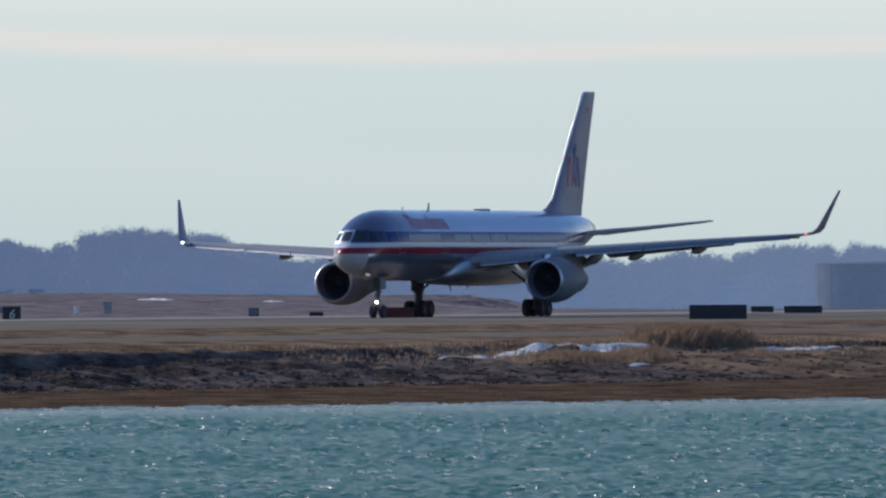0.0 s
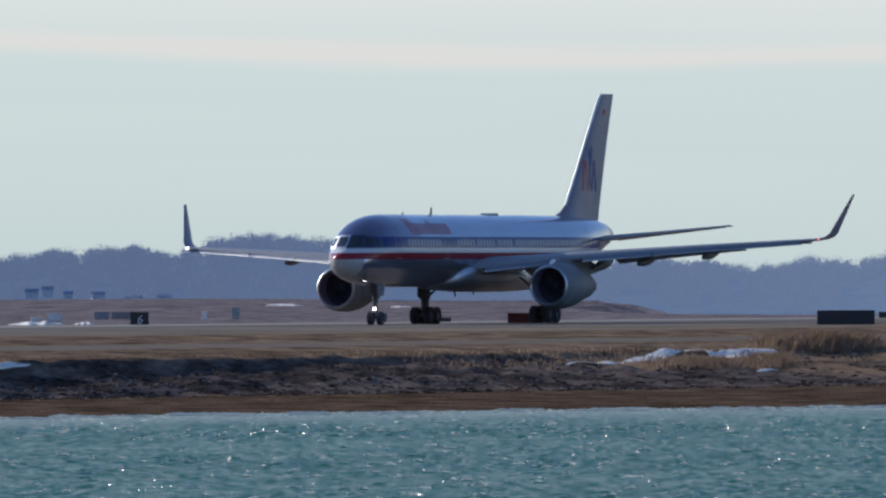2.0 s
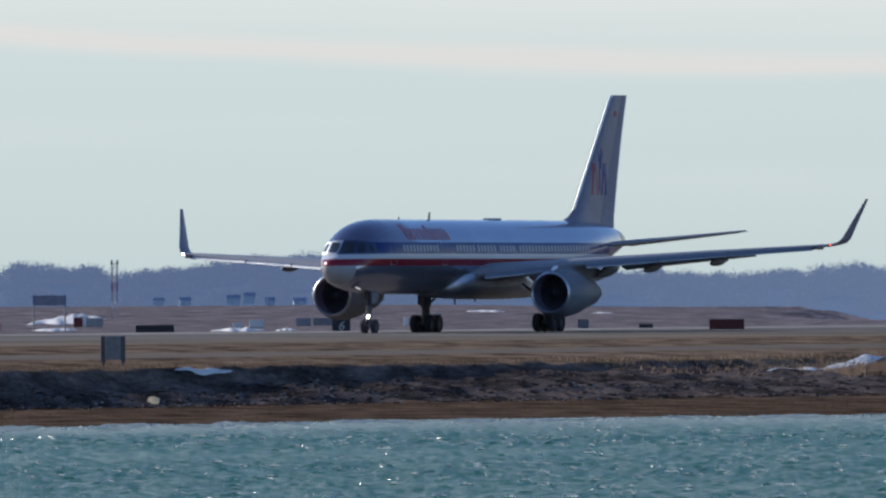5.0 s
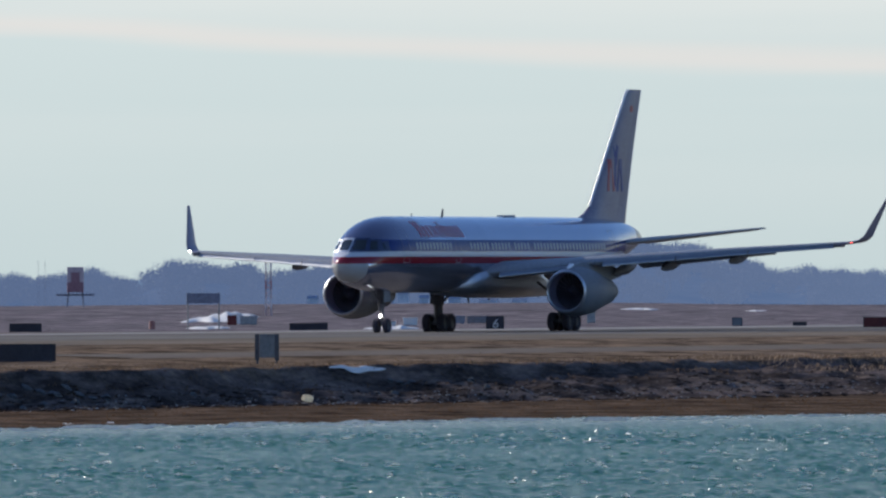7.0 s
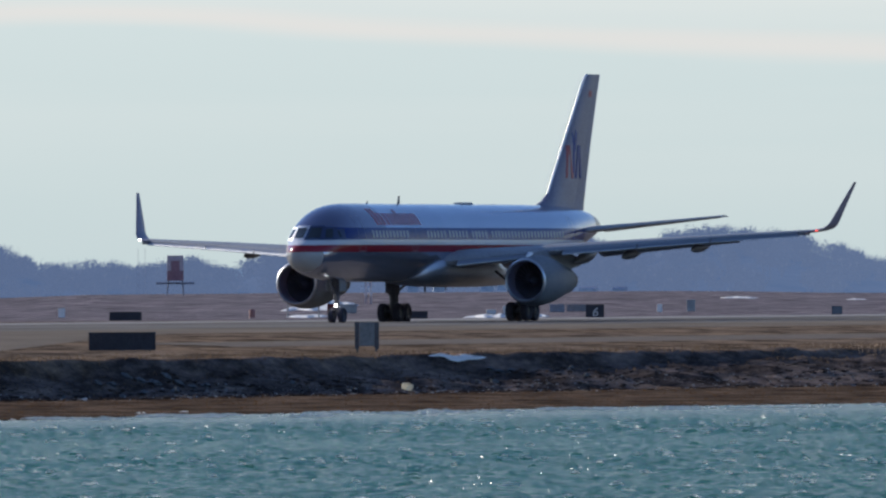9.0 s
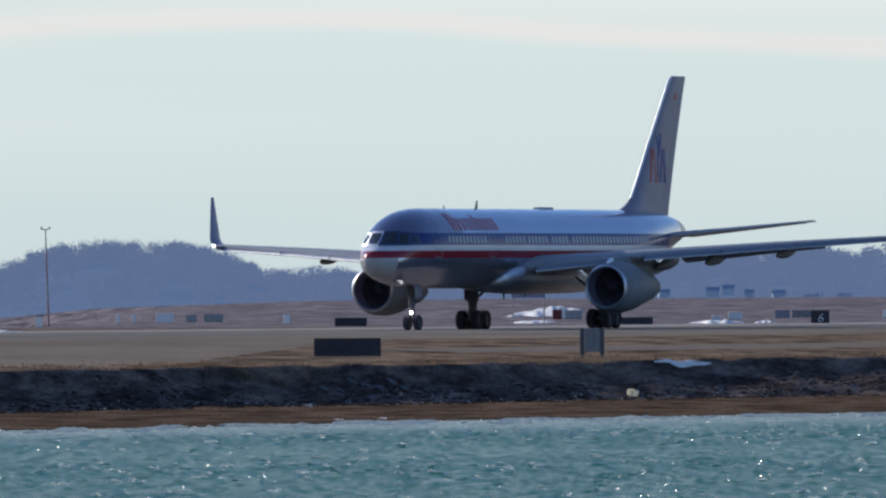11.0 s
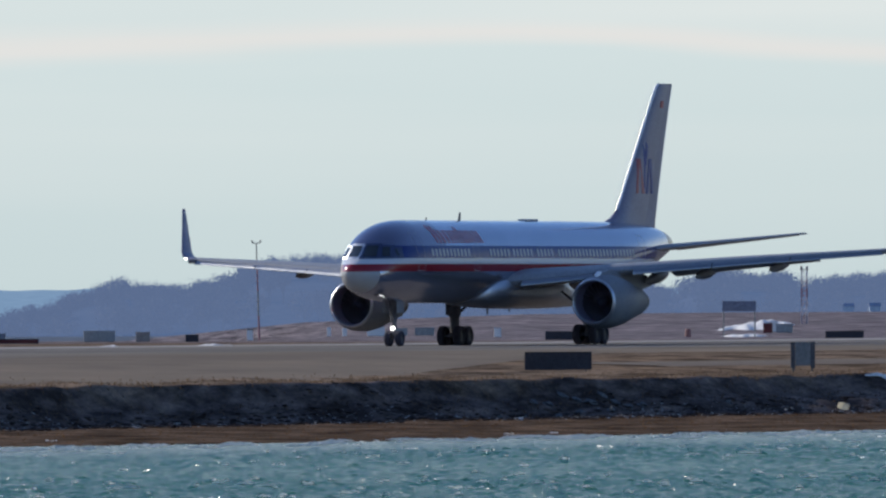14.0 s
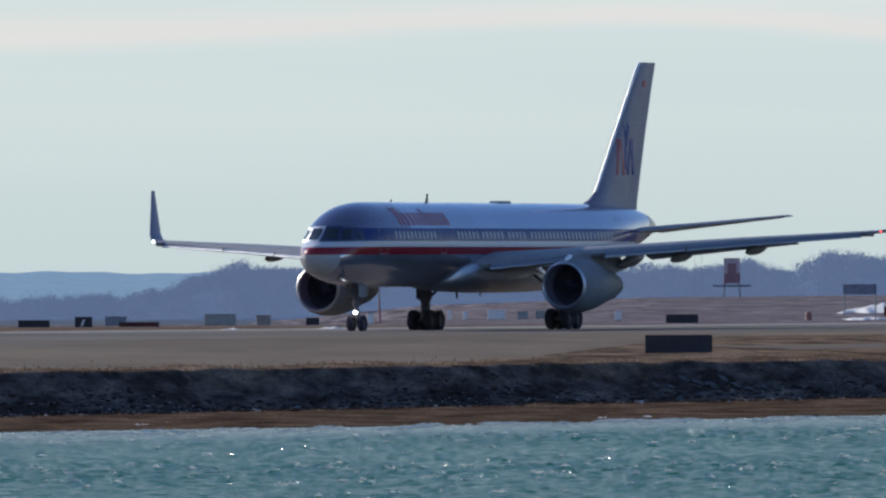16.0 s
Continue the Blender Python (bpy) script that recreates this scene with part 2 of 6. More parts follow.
M["lamp"] = glow("lamp_glow", (1.0, 0.97, 0.9), 9.0)
M["navred"] = glow("red_nav_glow", (1.0, 0.10, 0.06), 2.5)
M["asphalt"] = speckled("worn_asphalt", [(0.25, (0.112, 0.097, 0.088)), (0.5, (0.141, 0.123, 0.111)), (0.75, (0.171, 0.150, 0.135))], 0.05, 1.2, 0.95, 0.01, 0.15)
M["track"] = speckled("worn_track", [(0.3, (0.134, 0.102, 0.079)), (0.7, (0.174, 0.135, 0.105))], 0.08, 1.5, 0.95, 0.01, 0.1)
M["paving"] = speckled("pale_concrete", [(0.3, (0.26, 0.24, 0.225)), (0.7, (0.32, 0.30, 0.28))], 0.08, 1.5, 0.92, 0.01, 0.15)


def fray(m, color_a, color_b):
    """Grass and grit creeping over a pavement's margin, by its "margin" attribute."""
    b = m.node_tree.nodes["Principled BSDF"]
    old = b.inputs["Base Color"].links[0].from_socket
    att = m.node_tree.nodes.new("ShaderNodeAttribute")
    att.attribute_name = "margin"
    add = m.node_tree.nodes.new("ShaderNodeMath")
    add.operation = "MULTIPLY_ADD"
    m.node_tree.links.new(noise_tex(m, 1.0, along(m, (0.022, 0.16, 1.0)), 6, 0.72), add.inputs[0])
    add.inputs[1].default_value = 0.9
    m.node_tree.links.new(att.outputs["Fac"], add.inputs[2])
    grass = blend(m, noise_tex(m, 0.6, None, 5, 0.65), color_a, color_b)
    set_in(m, "Base Color", blend(m, ramp(m, add.outputs[0], [(0.66, (0, 0, 0)), (1.0, (1, 1, 1))]), old, grass))


fray(M["asphalt"], (0.135, 0.098, 0.070), (0.20, 0.15, 0.108))
add_streaks(M["asphalt"], 0.05, 0.018, 0.55)
M["sign_black"] = speckled("black_sign_face", [(0.3, (0.026, 0.025, 0.036)), (0.7, (0.042, 0.04, 0.054))], 1.5, 12, 0.45, 0.0, 0.3)
M["sign_red"] = speckled("red_sign_face", [(0.3, (0.10, 0.02, 0.022)), (0.7, (0.15, 0.03, 0.03))], 1.5, 12, 0.5, 0.0, 0.3)
M["sign_grey"] = speckled("weathered_plate", [(0.3, (0.24, 0.26, 0.27)), (0.7, (0.34, 0.37, 0.38))], 1.0, 9, 0.5, 0.0, 0.3)
M["dark_board"] = speckled("dark_weathered_board", [(0.3, (0.075, 0.077, 0.088)), (0.7, (0.115, 0.115, 0.125))], 1.5, 12, 0.6, 0.0, 0.2)
M["plate_grey"] = speckled("dull_plate", [(0.3, (0.17, 0.18, 0.19)), (0.7, (0.23, 0.245, 0.25))], 1.0, 6, 0.6, 0.0, 0.3)
M["sign_white"] = principled("dull_white_paint", (0.55, 0.55, 0.56), 0.6)
M["sign_blue"] = principled("blue_sign_face", (0.12, 0.15, 0.19), 0.5)
# crate paints are lightened by haze mixed into the colour
M["crate_blue"] = speckled("hazy_blue_paint", [(0.3, (0.22, 0.23, 0.27)), (0.7, (0.26, 0.265, 0.305))], 1, 8, 0.6, 0.0, 0.3)
M["crate_grey"] = speckled("blue_grey_paint", [(0.3, (0.20, 0.19, 0.21)), (0.7, (0.23, 0.22, 0.235))], 1, 8, 0.6, 0.0, 0.3)
M["steel"] = speckled("dull_steel", [(0.3, (0.20, 0.20, 0.20)), (0.7, (0.30, 0.29, 0.28))], 2, 20, 0.5, 0.0, 0.4)
# mast, screen, tower and drum colours are paled by haze put into them
M["mast_red"] = principled("hazy_red_paint", (0.34, 0.15, 0.17), 0.6)
M["mast_hazy"] = principled("haze_pale_red", (0.50, 0.40, 0.42), 0.6)
M["screen"] = speckled("hazy_screen", [(0.3, (0.28, 0.29, 0.36)), (0.7, (0.32, 0.33, 0.40))], 1, 8, 0.7, 0.0, 0.2)
M["far_steel"] = speckled("blue_grey_steel", [(0.3, (0.15, 0.165, 0.225)), (0.7, (0.19, 0.205, 0.265))], 1, 8, 0.7, 0.0, 0.2)
M["tower_pale"] = speckled("hazy_pink_panel", [(0.3, (0.46, 0.37, 0.40)), (0.7, (0.52, 0.43, 0.46))], 0.8, 6, 0.7, 0.0, 0.2)
# container paints for the far grass, with haze mixed in as well
M["hazy"] = speckled("pale_container_paint", [(0.3, (0.31, 0.30, 0.30)), (0.7, (0.37, 0.36, 0.35))], 1, 8, 0.7, 0.0, 0.2)
M["tan_box"] = speckled("tan_container_paint", [(0.3, (0.30, 0.25, 0.23)), (0.7, (0.35, 0.30, 0.27))], 1, 8, 0.7, 0.0, 0.2)
M["drum"] = principled("hazy_orange_paint", (0.34, 0.15, 0.13), 0.6)
M["tower_red"] = speckled("hazy_red_panel", [(0.3, (0.27, 0.145, 0.175)), (0.7, (0.33, 0.19, 0.215))], 0.8, 6, 0.7, 0.0, 0.2)
M["mast_pale"] = principled("hazy_white_paint", (0.72, 0.66, 0.68), 0.6)
M["snow"] = speckled("old_snow", [(0.3, (0.76, 0.74, 0.73)), (0.7, (0.89, 0.87, 0.85))], 1.5, 8, 0.8, 0.03, 0.2)
M["stone"] = speckled("dark_wet_stone", [(0.3, (0.031, 0.023, 0.023)), (0.6, (0.052, 0.039, 0.035)), (0.85, (0.095, 0.074, 0.06))], 1.3, 9, 0.75, 0.03, 0.04)
M["pale_stone"] = speckled("pale_stone", [(0.3, (0.09, 0.095, 0.10)), (0.7, (0.17, 0.17, 0.17))], 2, 10, 0.85, 0.02, 0.05)
M["pebble"] = speckled("washed_pebble", [(0.3, (0.16, 0.16, 0.17)), (0.7, (0.40, 0.39, 0.38))], 2, 10, 0.8, 0.0)
M["board"] = speckled("bleached_foam_block", [(0.3, (0.74, 0.64, 0.44)), (0.7, (0.84, 0.75, 0.56))], 3, 14, 0.8, 0.01)



def distance(name, color, haze_glow):
    """A plain backdrop kilometres off, with the haze in front put in as emission."""
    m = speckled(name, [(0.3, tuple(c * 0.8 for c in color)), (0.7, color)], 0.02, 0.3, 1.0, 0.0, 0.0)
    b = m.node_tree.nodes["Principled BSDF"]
    # the haze emission grows stronger towards the east
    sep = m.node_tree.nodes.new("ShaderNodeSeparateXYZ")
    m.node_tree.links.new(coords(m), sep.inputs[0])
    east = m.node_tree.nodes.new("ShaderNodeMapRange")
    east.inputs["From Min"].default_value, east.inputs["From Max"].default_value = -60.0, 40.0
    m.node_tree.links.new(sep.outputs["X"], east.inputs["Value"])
    set_in(m, "Emission Color", blend(m, east.outputs[0], haze_glow, tuple(c * k for c, k in zip(haze_glow, (1.32, 1.29, 1.20)))))
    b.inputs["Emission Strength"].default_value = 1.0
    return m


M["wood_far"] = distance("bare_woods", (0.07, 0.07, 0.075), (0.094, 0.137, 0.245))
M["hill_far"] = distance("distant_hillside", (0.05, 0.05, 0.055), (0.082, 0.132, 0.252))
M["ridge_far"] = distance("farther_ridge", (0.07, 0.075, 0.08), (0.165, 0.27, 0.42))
# house walls, panes and roofs carry the blue haze in their colours
M["house"] = speckled("clapboard", [(0.3, (0.46, 0.52, 0.62)), (0.7, (0.53, 0.59, 0.68))], 0.5, 3, 0.8, 0.0, 0.2)
M["far_pane"] = speckled("haze_blue_pane", [(0.3, (0.40, 0.46, 0.58)), (0.7, (0.45, 0.51, 0.62))], 0.5, 3, 0.5, 0.0, 0.3)
M["roof"] = speckled("roof_shingle", [(0.3, (0.27, 0.31, 0.42)), (0.7, (0.31, 0.35, 0.46))], 0.5, 3, 0.9, 0.0, 0.1)
# the tank gets its blue from the haze emission too
M["tank"] = distance("tank_haze_blue", (0.10, 0.105, 0.12), (0.048, 0.074, 0.136))


def make_ground():
    """Tawny winter grass on the airfield, paler mauve far off for haze, dark weed and mud on the bank, brown wrack on
    the beach, by distance from the taxiway.
    """
    m = principled("winter_ground", (0.2, 0.15, 0.1), 0.95, 0, 0.0)
    nt = m.node_tree
    v = coords(m)
    att = nt.nodes.new("ShaderNodeAttribute")
    att.attribute_name = "cover"
    big, mid, fine = noise_tex(m, 0.05, v, 5), noise_tex(m, 0.6, v, 5, 0.65), noise_tex(m, 5.0, v, 5, 0.7)
    grass = blend(m, mid, (0.150, 0.104, 0.072), (0.235, 0.168, 0.118))
    grass = blend(m, ramp(m, big, [(0.4, (0, 0, 0)), (0.65, (1, 1, 1))]), grass, (0.185, 0.140, 0.106))
    geo = nt.nodes.new("ShaderNodeSeparateXYZ")
    nt.links.new(v, geo.inputs[0])
    # haze put into the colour: far grass goes pale and mauve
    far_haze = nt.nodes.new("ShaderNodeMapRange")
    far_haze.inputs["From Min"].default_value, far_haze.inputs["From Max"].default_value = 930.0, 1010.0
    nt.links.new(geo.outputs["Y"], far_haze.inputs["Value"])
    grass = blend(m, far_haze.outputs[0], grass, blend(m, noise_tex(m, 1.0, coords(m, (0.12, 0.012, 1.0)), 5, 0.65), (0.168, 0.145, 0.157), (0.268, 0.232, 0.240)))
    weed = ramp(m, noise_tex(m, 1.1, v, 7, 0.7), [(0.36, (0.103, 0.082, 0.079)), (0.52, (0.121, 0.096, 0.087)), (0.64, (0.134, 0.106, 0.089)), (0.78, (0.225, 0.185, 0.148))])
    # weed lies in lines along the bank
    lines = noise_tex(m, 1.0, along(m, (0.30, 1.9, 1.0)), 6, 0.7)
    weed = blend(m, 0.55, weed, ramp(m, lines, [(0.38, (0.2, 0.2, 0.2)), (0.5, (0.5, 0.5, 0.5)), (0.66, (0.9, 0.86, 0.8))]), "OVERLAY")
    beach = blend(m, mid, (0.084, 0.059, 0.043), (0.132, 0.093, 0.068))
    jit = nt.nodes.new("ShaderNodeMath")
    jit.operation = "MULTIPLY_ADD"
    nt.links.new(noise_tex(m, 0.9, v, 4), jit.inputs[0])
    jit.inputs[1].default_value = 0.35
    nt.links.new(att.outputs["Fac"], jit.inputs[2])
    to_weed = ramp(m, jit.outputs[0], [(0.60, (0, 0, 0)), (0.72, (1, 1, 1))])
    half = nt.nodes.new("ShaderNodeMath")
    half.operation = "MULTIPLY"
    nt.links.new(jit.outputs[0], half.inputs[0])
    half.inputs[1].default_value = 0.5
    to_beach = ramp(m, half.outputs[0], [(0.80, (0, 0, 0)), (0.84, (1, 1, 1))])
    c = blend(m, to_beach, blend(m, to_weed, grass, weed), beach)
    streak = noise_tex(m, 1.0, coords(m, (0.4, 0.16, 1.0)), 7, 0.72)
    c = blend(m, 0.8, c, ramp(m, streak, [(0.40, (0.15, 0.15, 0.15)), (0.5, (0.48, 0.48, 0.48)), (0.60, (0.85, 0.82, 0.78))]), "OVERLAY")
    c = blend(m, 0.4, c, ramp(m, fine, [(0.3, (0.3, 0.3, 0.3)), (0.7, (0.85, 0.85, 0.85))]), "OVERLAY")
    set_in(m, "Base Color", c)
    bump(m, fine, 0.35, 0.04)
    return m


def make_water():
    m = principled("bay_water", (0.04, 0.2, 0.17), 0.18, 0, 0.082)
    b = m.node_tree.nodes["Principled BSDF"]
    b.inputs["IOR"].default_value = 1.33
    v = coords(m, (1.0, 0.7, 1.0))
    att = m.node_tree.nodes.new("ShaderNodeAttribute")
    att.attribute_name = "shallow"
    deep = blend(m, noise_tex(m, 0.12, v, 4), (0.020, 0.128, 0.084), (0.038, 0.182, 0.118))
    set_in(m, "Base Color", blend(m, att.outputs["Fac"], deep, (0.165, 0.21, 0.208)))
    fine = noise_tex(m, 26.0, v, 4, 0.6)
    ripple = noise_tex(m, 1.0, coords(m, (5.0, 1.6, 1.0)), 5, 0.7)
    bump(m, blend(m, 0.45, blend(m, 0.35, noise_tex(m, 7.5, v, 6, 0.78), fine), ripple), 1.0, 0.15)
    return m


M["far_bay"] = speckled("ruffled_far_water", [(0.3, (0.10, 0.125, 0.165)), (0.7, (0.13, 0.155, 0.195))], 0.02, 0.3, 0.7, 0.0, 0.05)
M["ground"], M["water"] = make_ground(), make_water()


def see_through(m, color, share=0.6):
    """Lets the sun glow through a thin surface from behind."""
    nt = m.node_tree
    tr = node(nt, "ShaderNodeBsdfTranslucent", Color=(*color, 1))
    mx = nt.nodes.new("ShaderNodeMixShader")
    mx.inputs[0].default_value = share
    nt.links.new(nt.nodes["Principled BSDF"].outputs[0], mx.inputs[1])
    nt.links.new(tr.outputs[0], mx.inputs[2])
    nt.links.new(mx.outputs[0], nt.nodes["Material Output"].inputs["Surface"])
    return m


M["foam"] = see_through(speckled("sea_foam", [(0.3, (0.82, 0.85, 0.87)), (0.7, (0.92, 0.93, 0.94))], 2, 9, 0.6, 0.0), (0.95, 0.95, 0.93))
M["board"] = see_through(M["board"], (0.96, 0.90, 0.76), 0.8)
M["wrack"] = see_through(speckled("dry_wrack", [(0.3, (0.06, 0.034, 0.018)), (0.7, (0.13, 0.073, 0.038))], 0.5, 5, 0.95, 0.0, 0.1), (0.14, 0.08, 0.042))
M["reed"] = see_through(speckled("dry_reed", [(0.3, (0.29, 0.215, 0.165)), (0.7, (0.40, 0.31, 0.24))], 0.4, 5, 0.95, 0.0, 0.1), (0.40, 0.30, 0.225))
M["tuft"] = see_through(speckled("short_dry_grass", [(0.3, (0.13, 0.092, 0.065)), (0.7, (0.19, 0.138, 0.10))], 0.4, 5, 0.95, 0.0, 0.0), (0.17, 0.12, 0.085))
# glossy facets that place the sun glints on the water
M["spark"] = principled("glint_facet", (0.2, 0.32, 0.32), 0.27, 0.0, 0.5)

# ---- mesh helpers ----


def mesh_object(name, verts, faces, mat, parent=None, smooth=False, label=""):
    me = bpy.data.meshes.new(name)
    me.from_pydata([tuple(v) for v in verts], [], [tuple(f) for f in faces])
    me.update()
    if mat:
        me.materials.append(mat)
    if smooth:
        me.shade_smooth()
    ob = new(name, me)
    if parent:
        ob.parent = parent
    if label:
        tagged(ob, label)
    return ob


def part(name, bm, mat, parent=None, label="", smooth=False):
    bmesh.ops.recalc_face_normals(bm, faces=bm.faces[:])
    me = bpy.data.meshes.new(name)
    bm.to_mesh(me)
    bm.free()
    me.materials.append(mat)
    if smooth:
        me.shade_smooth()
        me.set_sharp_from_angle(angle=radians(40))
    ob = new(name, me)
    if parent:
        ob.parent = parent
    if label:
        tagged(ob, label)
    return ob


def twin(ob, m, parent=None):
    """Another object on the same mesh, at the pose m."""
    o = new(ob.name.split(".")[0], ob.data)
    o.parent = parent or ob.parent
    o.matrix_basis = m
    return o


def thing(name, label, category, m=None, group="", kind=""):
    ob = tagged(new(name), label, category, group, kind)
    if m:
        ob.matrix_basis = m
    return ob


def add_box(bm, size, at=(0, 0, 0), bevel=0.0, m=None):
    r = bmesh.ops.create_cube(bm, size=1.0)
    mm = (m or Matrix()) @ Matrix.Translation(at) @ Matrix.Diagonal((*size, 1))
    bmesh.ops.transform(bm, matrix=mm, verts=r["verts"])
    if bevel:
        es = list({e for v in r["verts"] for e in v.link_edges})
        bmesh.ops.bevel(bm, geom=es, offset=bevel, segments=2, affect="EDGES", profile=0.5)
    return bm


def add_rod(bm, a, b, r1, r2=None, seg=10):
    a, b = Vector(a), Vector(b)
    d = b - a
    r = bmesh.ops.create_cone(bm, cap_ends=True, segments=seg, radius1=r1, radius2=r1 if r2 is None else r2, depth=d.length)
    q = d.to_track_quat("Z", "Y").to_matrix().to_4x4()
    bmesh.ops.transform(bm, matrix=Matrix.Translation((a + b) / 2) @ q, verts=r["verts"])
    return bm


def loft(rings, close=True, caps=True):
    """A bmesh skinned over rings of equal length."""
    bm = bmesh.new()
    vs = [[bm.verts.new(p) for p in r] for r in rings]
    n = len(rings[0])
    for a, b in zip(vs, vs[1:]):
        for i in range(n if close else n - 1):
            j = (i + 1) % n
            bm.faces.new((a[i], a[j], b[j], b[i]))
    if caps and close:
        bm.faces.new(vs[0][::-1])
        bm.faces.new(vs[-1])
    return bm


def lathe(profile, seg=40, axis="X"):
    """A bmesh turned from (along, radius) pairs about an axis."""
    rings = []
    for s, r in profile:
        ring = []
        for i in range(seg):
            a = 2 * math.pi * i / seg
            c, d = r * math.cos(a), r * math.sin(a)
            ring.append((s, c, d) if axis == "X" else (c, s, d) if axis == "Y" else (c, d, s))
        rings.append(ring)
    return loft(rings, caps=False)


def catmull(stops, x):
    """Smooth interpolation of a table of (x, a, b, ...) rows."""
    i = max(0, min(len(stops) - 2, next((k for k in range(len(stops) - 1) if stops[k + 1][0] >= x), len(stops) - 2)))
    p0, p1, p2, p3 = stops[max(i - 1, 0)], stops[i], stops[i + 1], stops[min(i + 2, len(stops) - 1)]
    h = p2[0] - p1[0]
    t = (x - p1[0]) / h
    out = []
    for k in range(1, len(p1)):
        m1 = (p2[k] - p0[k]) / max(p2[0] - p0[0], 1e-6) * h
        m2 = (p3[k] - p1[k]) / max(p3[0] - p1[0], 1e-6) * h
        out.append((2 * t**3 - 3 * t * t + 1) * p1[k] + (t**3 - 2 * t * t + t) * m1 + (3 * t * t - 2 * t**3) * p2[k] + (t**3 - t * t) * m2)
    return out

# ---- ground, pavement, water ----
# u runs along the taxiway towards the camera, w across it towards the water
ORIGIN = (2.05, 1023.6)
ALONG = (-0.3213, -0.9470)
ACROSS = (0.9470, -0.3213)
WATER_Z = -2.2


def site(u, w, z=0.0):
    return (ORIGIN[0] + u * ALONG[0] + w * ACROSS[0], ORIGIN[1] + u * ALONG[1] + w * ACROSS[1], z)


def to_site(x, y):
    dx, dy = x - ORIGIN[0], y - ORIGIN[1]
    return dx * ALONG[0] + dy * ALONG[1], dx * ACROSS[0] + dy * ACROSS[1]


def smooth(a, b, x):
    t = np.clip((x - a) / (b - a), 0, 1)
    return t * t * (3 - 2 * t)


def wiggle(u, w, s, seed):
    """Cheap smooth noise from sines, about -1 to 1."""
    r = np.random.RandomState(seed)
    out = 0
    for k in range(7):
        a, f, p = r.uniform(0, 2 * math.pi), s * r.uniform(0.5, 1.9), r.uniform(0, 6.28)
        out = out + np.sin((u * math.cos(a) + w * math.sin(a)) * f + p)
    return out / 3.2


# how far the waterline lies from the viewpoint, by bearing in milliradians
SHORE_D = [(-100, 523), (-91, 528), (-82.7, 535), (-72, 541), (-65, 547), (-57, 556), (-46.5, 573), (-40, 580), (-32, 587), (-27.8, 593), (-21, 601), (-14, 606), (0, 613), (12, 620), (26, 627)]
# where the foot of the bank lies across the site, by the distance along it
FOOT_W = [(200, 113.0), (250, 111.5), (294, 106.5), (337, 100.8), (357, 98.2), (380, 96.9), (420, 96.4), (520, 96.2)]


def foot_at(u):
    return np.interp(u, [r[0] for r in FOOT_W], [r[1] for r in FOOT_W])


def edge_at(u, w):
    """The w of the waterline on the line of sight through a point of the site."""
    x = ORIGIN[0] + u * ALONG[0] + w * ACROSS[0]
    y = ORIGIN[1] + u * ALONG[1] + w * ACROSS[1]
    d = np.interp(1000 * np.arctan2(x, np.maximum(y, 1)), [r[0] for r in SHORE_D], [r[1] for r in SHORE_D])
    return w + 0.3213 * (np.hypot(x, y) - d)


def ground_height(u, w):
    u, w = np.asarray(u, float), np.asarray(w, float)
    edge = edge_at(u, w)
    crest = 94.0 + 1.2 * wiggle(u, 0 * u, 0.12, 3)
    foot = foot_at(u) + (crest - 94.0) + 0.25 * wiggle(u, 0 * u, 0.5, 9)
    z = np.zeros_like(w)
    z = z - 0.6 * smooth(55, 92, w)
    steep = smooth(290, 345, u)
    lip = 0.25 + 0.25 * steep
    z = z - lip * smooth(crest, crest + 0.9, w)
    z = z - (1.35 - lip) * np.clip((w - crest - 0.3) / (foot - crest - 0.3), 0, 1)
    z = z - 0.25 * np.clip((w - foot) / np.maximum(edge - foot, 1), 0, 1)
    z = z - 1.6 * smooth(edge, edge + 25, w)
    bank = smooth(crest - 0.3, crest + 0.5, w) * (1 - smooth(foot - 0.5, foot + 2, w))
    z = z + bank * (0.05 * wiggle(u * 0.5, w * 3, 0.9, 5) + 0.05 * wiggle(u * 0.7, w * 2, 2.6, 6))
    z = z + smooth(80, 87, w) * (1 - smooth(foot - 1, foot + 3, w)) * 0.05 * wiggle(u, w, 1.1, 8)
    # the field behind the taxiway swells a little and ends at a cove
    x = ORIGIN[0] + u * ALONG[0] + w * ACROSS[0]
    y = ORIGIN[1] + u * ALONG[1] + w * ACROSS[1]
    far = smooth(1080, 1500, y)
    bearing = x / np.maximum(y, 1)
    z = z + far * (1.05 + 0.2 * wiggle(x, y * 0.3, 0.02, 11)) * smooth(-0.069, -0.054, bearing) * (1 - 0.45 * smooth(-0.022, -0.008, bearing)) * (1 - 0.85 * smooth(0.0, 0.014, bearing))
    gone = smooth(0, 14, -(x + 0.0675 * y) + 3 * wiggle(x, y, 0.02, 12)) * smooth(1020, 1060, y) + smooth(1900, 2050, y) + smooth(1250, 1330, y) * smooth(0.002, 0.010, bearing)
    return z - 4.5 * np.clip(gone, 0, 1)


def stations(*runs):
    """Grid lines: (start, end, step) runs put end to end."""
    out = []
    for a, b, s in runs:
        out += list(np.arange(a, b, s))
    return np.array(out + [runs[-1][1]])


